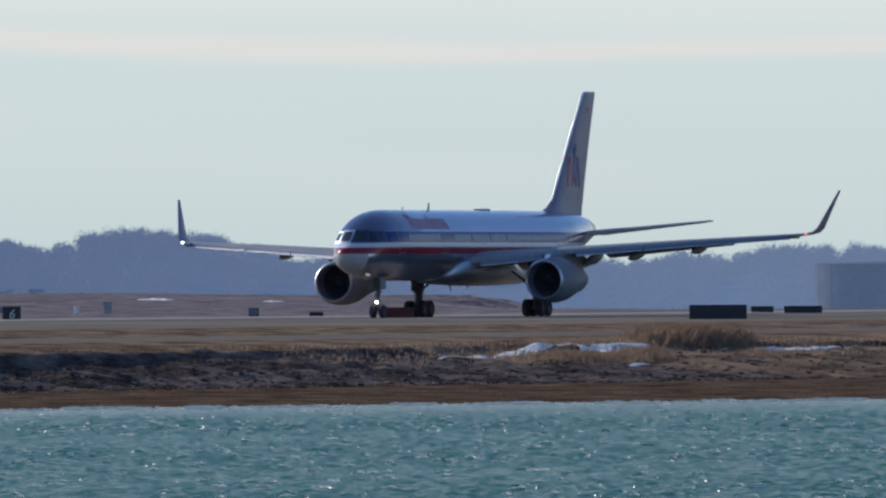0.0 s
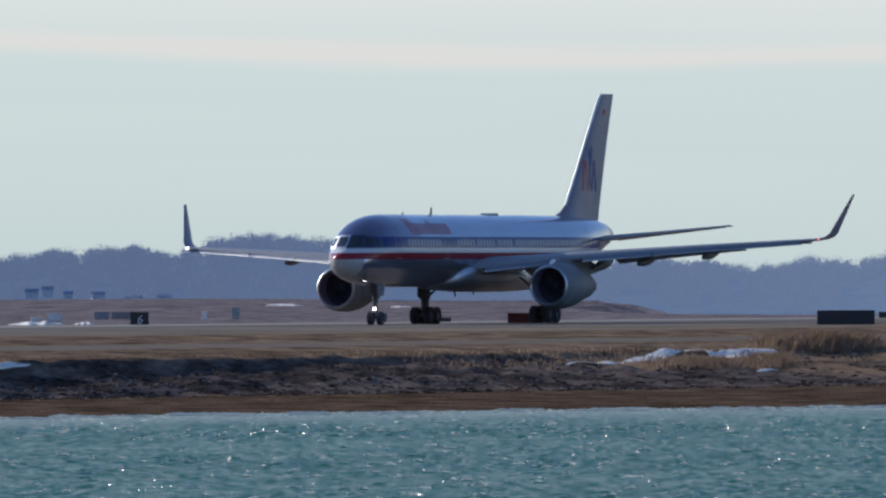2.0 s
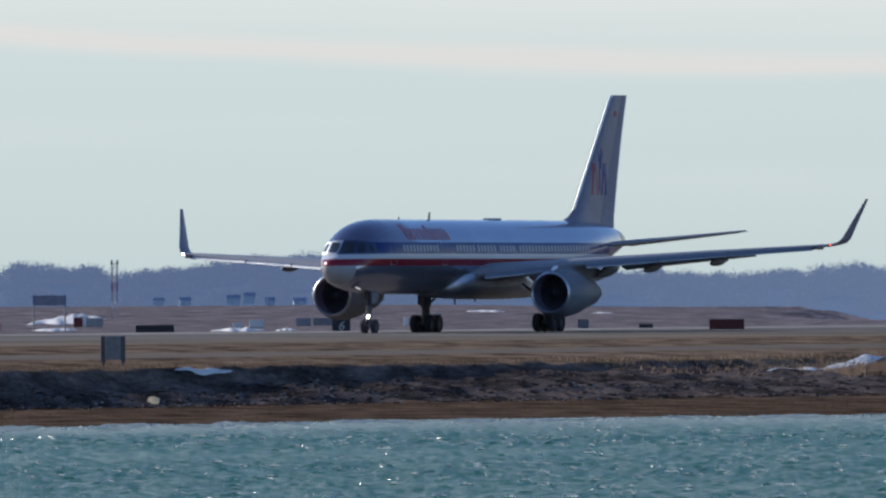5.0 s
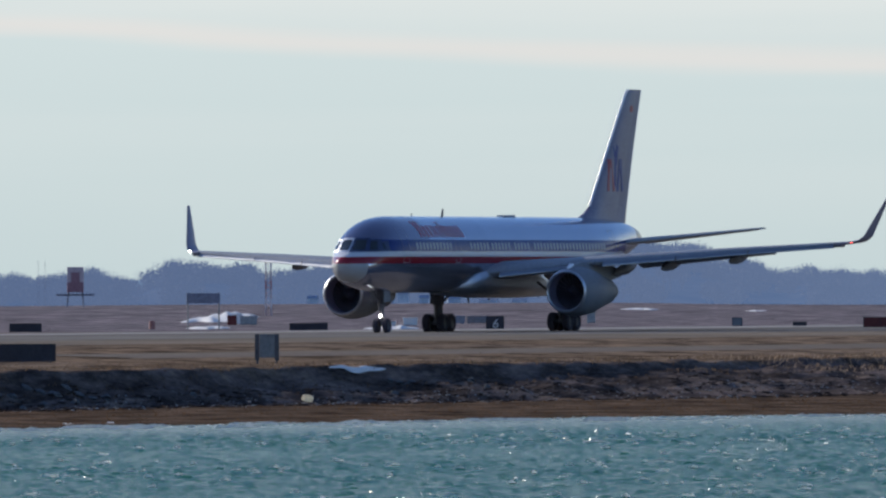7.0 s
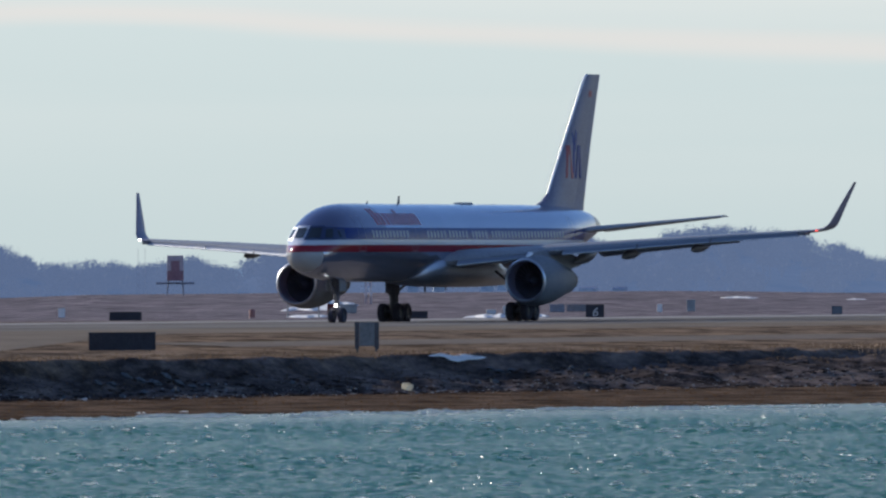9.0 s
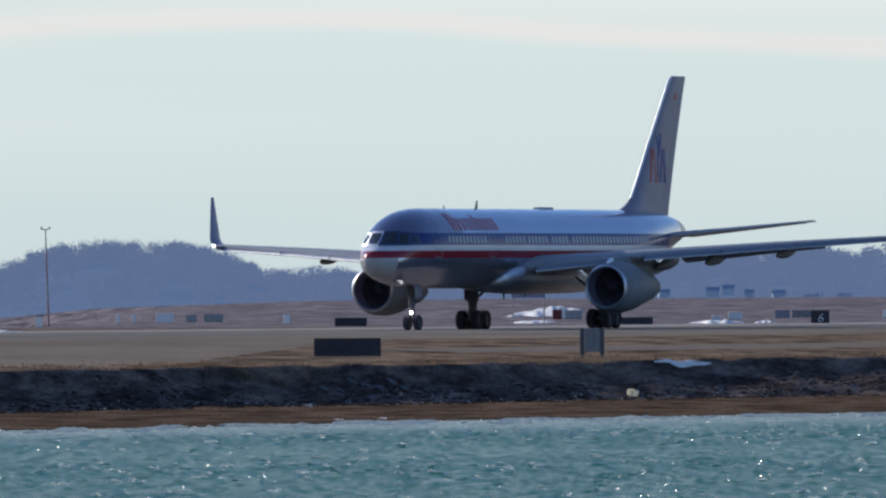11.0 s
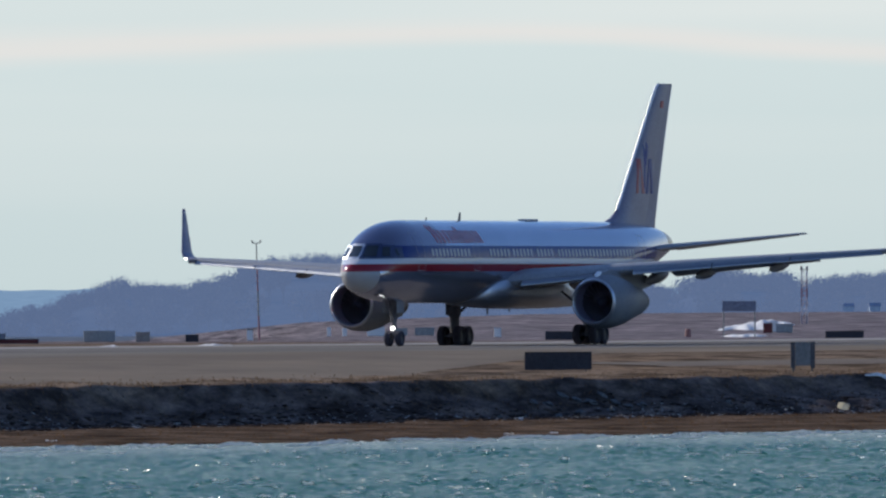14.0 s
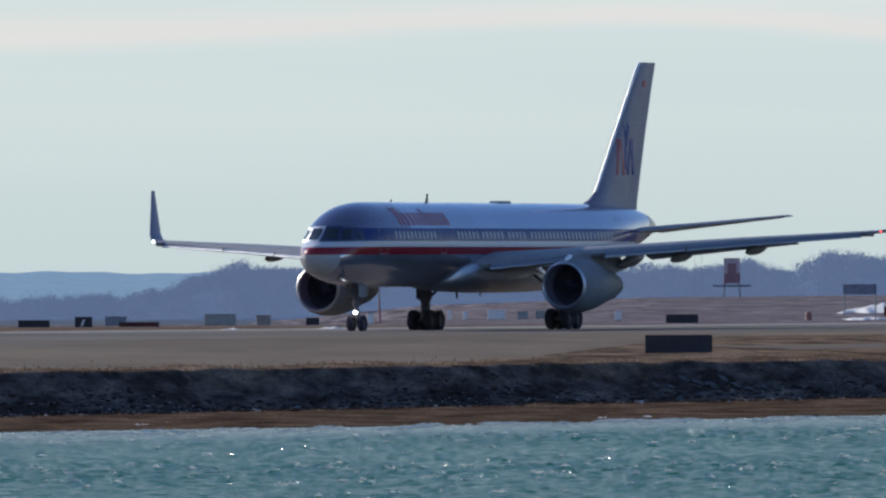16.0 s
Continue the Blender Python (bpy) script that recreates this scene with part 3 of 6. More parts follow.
def sheet(name, us, ws, mat, height=ground_height, lift=0.0, cover=False, stretch=None):
    U, W = np.meshgrid(us, ws, indexing="ij")
    if stretch:
        W = ws[0] + (W - ws[0]) * (stretch(U) - ws[0]) / (ws[-1] - ws[0])
    Z = height(U, W) + lift
    if lift:
        # the slab's long edges dip under the turf
        ends = np.minimum(W - W[:, :1], W[:, -1:] - W)
        Z = Z - 0.07 * np.clip(1 - ends / 1.4, 0, 1)
    X = ORIGIN[0] + U * ALONG[0] + W * ACROSS[0]
    Y = ORIGIN[1] + U * ALONG[1] + W * ACROSS[1]
    nu, nw = U.shape
    idx = np.arange(nu * nw).reshape(nu, nw)
    faces = np.stack([idx[:-1, :-1], idx[1:, :-1], idx[1:, 1:], idx[:-1, 1:]], -1).reshape(-1, 4)
    me = bpy.data.meshes.new(name)
    me.from_pydata(np.stack([X, Y, Z], -1).reshape(-1, 3).tolist(), [], faces.tolist())
    me.materials.append(mat)
    me.shade_smooth()
    if cover:
        edge = edge_at(U, W)
        reeds = 1 - smooth(250, 315, U)
        c = smooth(88, 99, W) * (1 - 0.8 * reeds) + smooth(foot_at(U) - 0.6, foot_at(U) + 1.4, W) * (1 + 0.8 * reeds)
        me.attributes.new("cover", "FLOAT", "POINT").data.foreach_set("value", c.reshape(-1).astype(np.float32))
    if stretch:
        c = smooth(0, 1, np.clip((W - stretch(U) + 45) / 45, 0, 1))
        me.attributes.new("margin", "FLOAT", "POINT").data.foreach_set("value", c.reshape(-1).astype(np.float32))
    return new(name, me)


def build_ground():
    us = stations((-4200, -600, 60), (-600, 180, 8), (180, 500, 0.55), (500, 640, 8), (640, 1100, 40))
    ws = stations((-2200, -300, 50), (-300, -20, 8), (-20, 60, 4), (60, 86, 1.0), (86, 93, 0.6), (93, 100, 0.24), (100, 112, 0.6), (112, 142, 1.2), (142, 220, 8))
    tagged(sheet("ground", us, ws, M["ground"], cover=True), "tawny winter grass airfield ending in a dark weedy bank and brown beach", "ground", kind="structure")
    # taxiway slab and service road, laid on the ground
    flat = lambda u, w: ground_height(u, np.minimum(w, 90))
    wide = lambda u: 56.0 + 34.0 * np.clip((u - 280) / 110, 0, 1)
    tagged(sheet("taxiway", stations((-330, 700, 5)), stations((-12, 50, 2.0)), M["asphalt"], flat, 0.02, stretch=wide), "worn grey-brown asphalt taxiway", "taxiway", kind="structure")
    tagged(sheet("taxiway_edge", stations((-330, 700, 5)), stations((-27.0, -12.0, 3.0)), M["paving"], flat, 0.03), "pale concrete shoulder along the taxiway", "pavement", kind="structure")
    tagged(sheet("service_road", stations((-200, 330, 5)), stations((70, 78, 1.5)), M["track"], flat, 0.025), "narrow asphalt service road beside the grass", "road", kind="structure")


def water_sheet(name, x0, x1, y0, y1, dx, dy, amp, seed):
    xs, ys = np.arange(x0, x1, dx), np.arange(y0, y1, dy)
    X, Y = np.meshgrid(xs, ys, indexing="ij")
    r = np.random.RandomState(seed)
    Z = np.zeros_like(X)
    for k in range(40):
        lam = 0.34 * (0.95 / 0.34) ** r.uniform()
        a = radians(r.normal(-62, 40))
        kx, ky = math.cos(a) * 2 * math.pi / lam, math.sin(a) * 2 * math.pi / lam
        ph = kx * X + ky * Y + r.uniform(0, 6.28)
        Z += amp * 0.62 * lam ** 0.35 * (np.exp(1.3 * np.sin(ph)) - 1.4) * 0.10
    gust = 0.85 + 0.16 * wiggle(X, Y, 0.05, seed + 1)
    w = (X - ORIGIN[0]) * ACROSS[0] + (Y - ORIGIN[1]) * ACROSS[1]
    u = (X - ORIGIN[0]) * ALONG[0] + (Y - ORIGIN[1]) * ALONG[1]
    edge = edge_at(u, w)
    Z *= gust * (0.3 + 0.7 * smooth(2, 17, w - edge))
    nu, nw = X.shape
    idx = np.arange(nu * nw).reshape(nu, nw)
    faces = np.stack([idx[:-1, :-1], idx[1:, :-1], idx[1:, 1:], idx[:-1, 1:]], -1).reshape(-1, 4)
    me = bpy.data.meshes.new(name)
    me.from_pydata(np.stack([X, Y, Z], -1).reshape(-1, 3).tolist(), [], faces.tolist())
    me.materials.append(M["water"])
    me.shade_smooth()
    me.attributes.new("shallow", "FLOAT", "POINT").data.foreach_set("value", 0.6 * (1 - smooth(1, 21, w - edge)).reshape(-1).astype(np.float32))
    return new(name, me), (xs, ys, Z)


def build_water():
    ob, grid = water_sheet("water", -72, 30, 340, 645, 0.16, 0.30, 0.060, 21)
    tagged(ob, "choppy teal bay water with small wind waves", "water", kind="structure")
    # foam flecks where the crests break
    xs, ys, Z = grid
    r = np.random.RandomState(5)
    verts, faces = [], []
    spots = []
    top = np.argwhere(Z > np.quantile(Z, 0.985))
    for i, j in top[r.permutation(len(top))[:700]]:
        spots.append((xs[i], ys[j], Z[i, j], r.uniform(0.025, 0.075) * (2.2 if r.uniform() < 0.12 else 1)))
    for _ in range(240):
        az = r.uniform(-95, 24)
        d = float(np.interp(az, [q[0] for q in SHORE_D], [q[1] for q in SHORE_D])) - abs(r.normal(0.5, 3.0))
        x, y = d * math.sin(az / 1000), d * math.cos(az / 1000)
        spots.append((x, y, 0.02, r.uniform(0.03, 0.09) * (1.9 if r.uniform() < 0.1 else 1)))
    for _ in range(85):
        # little breakers on the shore: runs of flecks side by side
        az = r.uniform(-95, 24)
        d = float(np.interp(az, [q[0] for q in SHORE_D], [q[1] for q in SHORE_D])) - 1.0 - 15.0 * r.uniform() ** 1.6
        for k in range(r.randint(5, 16)):
            spots.append((d * math.sin(az / 1000) + 0.09 * k - 0.5 + r.normal(0, 0.06), d * math.cos(az / 1000) + r.normal(0, 0.4), 0.05, r.uniform(0.06, 0.15)))
    for _ in range(90):
        # short runs of foam farther out
        x0, y0 = r.uniform(-70, 28), r.uniform(365, 600)
        for k in range(r.randint(2, 8)):
            spots.append((x0 + 0.06 * k + r.normal(0, 0.05), y0 + r.normal(0, 0.35), 0.05, r.uniform(0.02, 0.06)))
    for x, y, z, s in spots:
        n, k = len(verts), 7
        verts.append((x, y, z + 0.03 + 0.3 * s))
        for q in range(k):
            a = math.pi * (1 + q / (k - 1))
            verts.append((x + s * 2.6 * r.uniform(0.5, 1.1) * math.cos(a), y + s * r.uniform(0.5, 1.1) * math.sin(a), z - 0.012 + r.uniform(0, 0.02)))
        faces += [(n, n + 1 + q, n + 2 + q) for q in range(k - 1)]
    foam = tagged(mesh_object("foam", verts, faces, M["foam"]), "small white foam flecks on the wave crests", "foam", kind="stuff")
    # sun glints put in as small facets tilted midway between sun and viewpoint
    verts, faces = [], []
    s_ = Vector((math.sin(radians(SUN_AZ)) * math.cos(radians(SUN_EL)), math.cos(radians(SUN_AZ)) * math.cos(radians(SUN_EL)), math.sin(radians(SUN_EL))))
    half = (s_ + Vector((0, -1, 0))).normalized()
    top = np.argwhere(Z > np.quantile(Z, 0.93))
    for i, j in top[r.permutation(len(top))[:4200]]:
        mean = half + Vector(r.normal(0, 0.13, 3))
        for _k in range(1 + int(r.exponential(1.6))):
            # each glint is a short ragged run of small faces
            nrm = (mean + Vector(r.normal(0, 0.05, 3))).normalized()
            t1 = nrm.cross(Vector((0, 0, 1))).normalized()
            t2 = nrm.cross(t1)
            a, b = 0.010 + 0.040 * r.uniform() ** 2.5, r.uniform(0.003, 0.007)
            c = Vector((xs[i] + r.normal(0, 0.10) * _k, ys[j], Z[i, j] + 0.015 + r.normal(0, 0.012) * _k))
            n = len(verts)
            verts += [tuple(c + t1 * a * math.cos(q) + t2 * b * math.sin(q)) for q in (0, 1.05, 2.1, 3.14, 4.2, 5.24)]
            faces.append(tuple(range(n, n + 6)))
    sparks = tagged(mesh_object("sun_glints", verts, faces, M["spark"]), "tiny facets tilted midway between sun and viewpoint as water glints", "ripples", kind="stuff")
    far = mesh_object("far_water", [(-900, 1030, -2.5), (700, 1030, -2.5), (900, 4800, -2.5), (-1500, 4800, -2.5)], [(0, 1, 2, 3)], M["far_bay"])
    tagged(far, "calm bay water beyond the airfield", "water", kind="structure")
    near = mesh_object("near_water", [(-900, -300, -2.5), (900, -300, -2.5), (900, 700, -2.5), (-900, 700, -2.5)], [(0, 1, 2, 3)], M["water"])
    tagged(near, "bay water in front of the viewpoint", "water", kind="structure")
    return ob, foam, sparks


def ground_z(u, w):
    return float(ground_height(np.array([u]), np.array([w]))[0])


def at_ray(az, u_or_w, value):
    """The ground point on the bearing az (milliradians) at a given w."""
    a = az / 1000
    d = (value + ACROSS[0] * ORIGIN[0] + ACROSS[1] * ORIGIN[1]) / (ACROSS[0] * math.sin(a) + ACROSS[1] * math.cos(a))
    return d * math.sin(a), d * math.cos(a)


def rock_verts(r, size, squash):
    """A small worn boulder: a jittered 14-point ball."""
    base = [(0, 0, 1), (0, 0, -0.6)]
    rings = []
    for zz, rad, k in ((0.55, 0.75, 5), (-0.1, 1.0, 5)):
        o = r.uniform(0, 6)
        rings.append([(rad * math.cos(o + 6.283 * i / k), rad * math.sin(o + 6.283 * i / k), zz) for i in range(k)])
    pts = np.array([base[0], *rings[0], *rings[1], base[1]])
    pts = pts * (1 + r.uniform(-0.28, 0.28, (12, 1))) * np.array([1.25, 1.0, squash]) * size
    f = [(0, 1 + i, 1 + (i + 1) % 5) for i in range(5)]
    f += [q for i in range(5) for q in ((1 + i, 6 + i, 1 + (i + 1) % 5), (1 + (i + 1) % 5, 6 + i, 6 + (i + 1) % 5))]
    f += [(11, 6 + (i + 1) % 5, 6 + i) for i in range(5)]
    return pts, f


def scatter_rocks(name, count, ulim, wlim, size, mat, seed, squash=0.6):
    r = np.random.RandomState(seed)
    verts, faces, spots = [], [], []
    for _ in range(count):
        u = r.uniform(*ulim)
        if u < 300 and r.uniform() > (u - 230) / 80:
            continue
        s = size[0] * (size[1] / size[0]) ** (r.uniform() ** 1.7)
        w = 94.3 + (float(foot_at(u)) + 1.2 - 94.3) * r.uniform(*wlim) + abs(r.normal(0, 0.4))
        spots.append((u, w, s))
    uw = np.array(spots)
    for (u, w, s), z in zip(spots, ground_height(uw[:, 0], uw[:, 1]).tolist()):
        p, f = rock_verts(r, s, squash)
        n = len(verts)
        verts += (p + np.array(site(u, w, z + 0.15 * s))).tolist()
        faces += [tuple(i + n for i in q) for q in f]
    return mesh_object(name, verts, faces, mat)


def scatter_blades(name, spots, mat, seed, lean=0.35):
    """Dry stalks: narrow tapered leaning triangles in crossed pairs."""
    r = np.random.RandomState(seed)
    verts, faces = [], []
    xy = np.array([(s[0], s[1]) for s in spots])
    zs = ground_height(*to_site(xy[:, 0], xy[:, 1]))
    for (x, y, h, wd), z in zip(spots, zs.tolist()):
        a = r.uniform(0, math.pi)
        lx, ly = r.normal(0, lean, 2) * h
        for b in (a, a + 1.57):
            n = len(verts)
            cx, cy = math.cos(b) * wd, math.sin(b) * wd
            verts += [(x - cx, y - cy, z - 0.03), (x + cx, y + cy, z - 0.03), (x + lx * 0.4 + cx * 0.7, y + ly * 0.4 + cy * 0.7, z + h * 0.6), (x + lx, y + ly, z + h)]
            faces += [(n, n + 1, n + 2), (n, n + 2, n + 3)]
    return mesh_object(name, verts, faces, mat)


def build_bank():
    tagged(scatter_rocks("bank_rocks", 9000, (205, 490), (0.06, 1.08), (0.03, 0.15), M["stone"], 31, 0.34), "dark wet weed-covered rocks on the bank", "rocks", kind="stuff")
    tagged(scatter_rocks("pale_pebbles", 3000, (205, 490), (0.30, 1.08), (0.015, 0.07), M["pebble"], 32, 0.7), "scattered pale pebbles among the dark rocks", "pebbles", kind="stuff")
    tagged(scatter_rocks("pebble_lines", 1500, (300, 490), (0.50, 0.57), (0.012, 0.05), M["pebble"], 34, 0.6), "broken line of pale pebbles left along the bank by the tide", "pebbles", kind="stuff")
    r = np.random.RandomState(41)
    spots = []
    for _ in range(15000):
        u = r.uniform(190, 495)
        w = 95.5 - abs(r.normal(0, 5.0)) + r.uniform(-0.5, 1.0)
        spots.append((*site(u, w)[:2], 0.03 + 0.09 * r.uniform() ** 2, r.uniform(0.012, 0.04)))
    tagged(scatter_blades("dry_grass", spots, M["tuft"], 42), "short dry grass along the crest of the bank", "grass", kind="stuff")
    spots = []
    for _ in range(9000):
        az = r.uniform(-95, 24)
        d = float(np.interp(az, [q[0] for q in SHORE_D], [q[1] for q in SHORE_D])) + 3 + 60 * r.uniform() ** 0.8
        x, y = d * math.sin(az / 1000), d * math.cos(az / 1000)
        u, w = to_site(x, y)
        if w > float(foot_at(u)) + 0.6:
            spots.append((x, y, 0.008 + 0.022 * r.uniform() ** 2, r.uniform(0.02, 0.09)))
    tagged(scatter_blades("wrack", spots, M["wrack"], 45, 0.5), "brown dry wrack strewn over the beach", "wrack", kind="stuff")
    spots = []
    for _ in range(6000):
        u = 195 + 110 * r.uniform() ** 1.6
        w = r.choice([93.5, 95.0, 97.0]) + r.normal(0, 1.6)
        spots.append((*site(u, w)[:2], r.uniform(0.06, 0.22), r.uniform(0.008, 0.02)))
    for az in (11.8, 12.6, 13.5, 13.9, 14.3, 14.9, 15.8, 16.6):
        cx, cy = at_ray(az, "w", 93.0)
        for _ in range(1300):
            x, y = cx + r.normal(0, 0.42), cy + r.normal(0, 2.2)
            spots.append((x, y, 0.8 * r.uniform() ** 0.8 * (1.1 - abs(az - 14.0) * 0.13) + 0.06, r.uniform(0.006, 0.016)))
    # bushy clumps standing in front of the snow
    for az, w, n, h in ((5.9, 97.5, 240, 0.30), (7.4, 98.0, 420, 0.42), (8.2, 98.5, 420, 0.44), (9.0, 98.0, 300, 0.36), (10.3, 98.5, 300, 0.34), (11.4, 98.0, 380, 0.46), (4.2, 98.5, 160, 0.22), (18.5, 98.5, 300, 0.26), (20.5, 99.0, 300, 0.24)):
        cx, cy = at_ray(az, "w", w)
        for _ in range(3 * n):
            x, y = cx + r.normal(0, 0.5), cy + r.normal(0, 1.4)
            spots.append((x, y, h * r.uniform(0.25, 1.15), r.uniform(0.006, 0.014)))
    tagged(scatter_blades("reeds", spots, M["reed"], 43, 0.32), "tall tawny dry reeds on the bank", "reeds", kind="stuff")


def snow_patch(az0, az1, w0, w1, half, thick=0.1, label="thin strip of old snow lying on the ground", seed=0, follow=0.0):
    """A low uneven drift: it runs from bearing az0 at w0 to az1 at w1, half metres wide to each side."""
    r = np.random.RandomState(int(abs(az0) * 100) + seed)
    n, m = 40, 9
    ph = r.uniform(0, 6.28, 6)
    rows = []
    for i in range(n + 1):
        t = i / n
        az = az0 + (az1 - az0) * t
        wide = min(1.0, 2.4 * t, 3.0 * (1 - t)) ** 0.8 * (0.8 + 0.13 * math.sin(9 * t + ph[0]) + 0.07 * math.sin(23 * t + ph[1])) + 0.02
        mid = w0 + (w1 - w0) * t + half * (0.22 * math.sin(7 * t + ph[2]) + 0.10 * math.sin(19 * t + ph[3]))
        u0 = to_site(*at_ray(az, "w", mid))[0]
        mid += follow * 1.2 * float(wiggle(np.array([u0]), np.zeros(1), 0.12, 3)[0])
        row = []
        for k in range(m):
            q = -1 + 2 * k / (m - 1)
            x, y = at_ray(az, "w", mid + q * half * wide)
            lift = thick * (1 - q * q) * wide * (0.75 + 0.9 * abs(noise.noise(Vector((az * 1.9, q * 1.4, seed + ph[4]))))) if 0 < k < m - 1 else -0.05
            row.append((x, y, ground_z(*to_site(x, y)) + lift + 0.015))
        rows.append(row)
    verts = [p for row in rows for p in row]
    faces = [(i * m + k, i * m + k + 1, i * m + k + m + 1, i * m + k + m) for i in range(n) for k in range(m - 1)]
    return tagged(mesh_object("snow_patch", verts, faces, M["snow"], smooth=True), label, "snow", "snow patches")


def build_snow():
    for row in ((-0.4, 7.8, 97.0, 92.9, 1.15, 0.06), (7.7, 11.9, 94.2, 95.4, 1.7, 0.06), (8.6, 11.9, 99.5, 100.5, 0.4, 0.04), (15.8, 23.4, 95.3, 95.9, 0.8, 0.09), (-55.4, -53.7, 96.4, 96.4, 0.2, 0.05)):
        snow_patch(*row)
    snow_patch(-34.4, -31.1, 94.35, 94.35, 0.16, 0.05, follow=1.0)
    for row in ((-17.6, -15.4, -145, -145, 5, 0.10), (-10.4, -9.2, -140, -140, 5, 0.1), (-42.9, -38.6, -105, -135, 16, 0.45), (-41.2, -38.4, -125, -130, 10, 0.42), (-42.6, -40.0, -60, -60, 9, 0.16), (-32.4, -29.2, -37, -36, 4, 0.22), (-28.6, -27.4, -37, -37, 3, 0.15), (-73.0, -70.6, -21, -20.5, 1.2, 0.10), (-78.5, -77.2, -21, -21, 1.0, 0.08)):
        snow_patch(*row, "patch of old snow on the far grass")


def far_point(az, d):
    return d * math.sin(az / 1000), d * math.cos(az / 1000)


TREE_TOPS = [(-100, -0.6), (-90, -0.65), (-84, -0.5), (-81.6, -0.25), (-80, 0.45), (-78.6, 0.8), (-77.6, 1.3), (-76.4, 0.95), (-73.4, 1.1), (-71, 1.7), (-68.5, 2.6), (-63, 2.65), (-60.4, 2.5),
             (-58.5, 1.7), (-56.5, 0.95), (-53, 1.2), (-50.5, 0.8), (-48, 1.25), (-45.5, 0.9), (-43.5, 1.9), (-40, 1.5), (-35, 1.35), (-30.4, 1.95), (-26, 2.3),
             (-22.5, 1.8), (-20.5, 2.85), (-17, 2.95), (-12, 2.4), (-9.5, 1.35), (-7.4, 1.1), (-6.8, 1.6), (-6.2, 1.05), (-4, 1.0), (0, 1.2), (4.4, 1.6), (7, 1.3), (9, 1.15), (12, 1.15), (13.4, 1.5), (14.6, 1.45), (16.5, 1.15), (18, 1.6),
             (20, 2.0), (25, 1.7), (34, 1.5)]


def tops(az):
    return 0.17 + float(np.interp(az, [p[0] for p in TREE_TOPS], [p[1] for p in TREE_TOPS]))


def build_woods():
    """Bare winter woods on the low hills across the bay."""
    r = np.random.RandomState(77)
    D = 2600.0
    # the hillside itself
    rows = []
    for d, k in ((2480, 0.0), (2520, 0.35), (2560, 0.68), (2620, 0.93), (2700, 0.6), (2790, 0.0)):
        rows.append([(*far_point(az, d), -3.2 + (3.7 + tops(az) * 2.5) * k * (1 + 0.03 * math.sin(az * 1.7 + d))) for az in np.arange(-112, 46, 0.6)])
    n = len(rows[0])
    verts = [p for row in rows for p in row]
    faces = [(i * n + j, i * n + j + 1, (i + 1) * n + j + 1, (i + 1) * n + j) for i in range(len(rows) - 1) for j in range(n - 1)]
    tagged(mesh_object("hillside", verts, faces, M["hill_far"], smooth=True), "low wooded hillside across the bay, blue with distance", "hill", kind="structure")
    ridge = []
    for d, k in ((3600, 0.0), (3650, 1.0), (3750, 0.0)):
        ridge.append([(*far_point(az, d), -3 + k * (7.5 - 1.3 * float(smooth(-78, -70, az)) + 2.2 * (0.55 + 0.22 * math.sin(az * 0.11 + 1) + 0.09 * math.sin(az * 0.63) + 0.05 * math.sin(az * 1.9)))) for az in np.arange(-125, 60, 0.35)])
    n = len(ridge[0])
    verts = [p for row in ridge for p in row]
    faces = [(i * n + j, i * n + j + 1, (i + 1) * n + j + 1, (i + 1) * n + j) for i in range(2) for j in range(n - 1)]
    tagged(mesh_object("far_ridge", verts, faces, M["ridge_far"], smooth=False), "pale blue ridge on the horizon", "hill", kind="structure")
    verts, faces = [], []

    def tri(a, b, c):
        k = len(verts)
        verts.extend((a, b, c))
        faces.append((k, k + 1, k + 2))

    def twig(a, b, w):
        """A bare branch: a thin tapering sliver from a to b."""
        tri((a[0] - w, a[1], a[2]), (a[0] + w, a[1], a[2]), b)

    for d0, frac, dens in ((2500, 0.50, 150), (2550, 0.78, 220), (2600, 0.97, 380), (2622, 1.0, 380)):
        for _ in range(dens):
            az = r.uniform(-104, 36)
            d = d0 + r.uniform(-18, 18)
            x, y = far_point(az, d)
            peak = 2.2 + tops(az) * d / 1000 * frac - (1 - frac) * 2.4
            peak += r.normal(-0.1, 0.34)
            h = r.uniform(3.6, 7.2)
            base = peak - h
            cr = h * r.uniform(0.36, 0.56)
            twig((x, y, base - 1.2), (x + r.normal(0, 0.3), y, peak - 0.5), 0.16)
            for _l in range(8):
                a, e = r.uniform(0, 6.28), r.uniform(0.45, 0.98)
                twig((x, y, base + h * r.uniform(0.05, 0.45)), (x + cr * 0.85 * math.cos(a), y + cr * 0.85 * math.sin(a), base + h * e), 0.07)
            # the crown: dense small wood inside, fine twigs thinning out at its round outline
            for _t in range(620):
                v = r.normal(0, 1, 3)
                v /= np.linalg.norm(v)
                out = r.uniform(0.05, 1.08) ** 0.45
                c = np.array((x + v[0] * cr * out, y + v[1] * cr * out, base + h * 0.60 + v[2] * h * 0.40 * out))
                if out < 0.80:
                    tri(*(c + r.normal(0, 0.19, (3, 3))).tolist())
                elif _t % 3:
                    tri(*(c + r.normal(0, 0.065, (3, 3))).tolist())
                else:
                    q = v * r.uniform(0.15, 0.4) + r.normal(0, 0.12, 3)
                    twig(c.tolist(), (c + q).tolist(), r.uniform(0.02, 0.05))
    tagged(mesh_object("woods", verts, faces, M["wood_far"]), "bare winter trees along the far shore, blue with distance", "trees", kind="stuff")

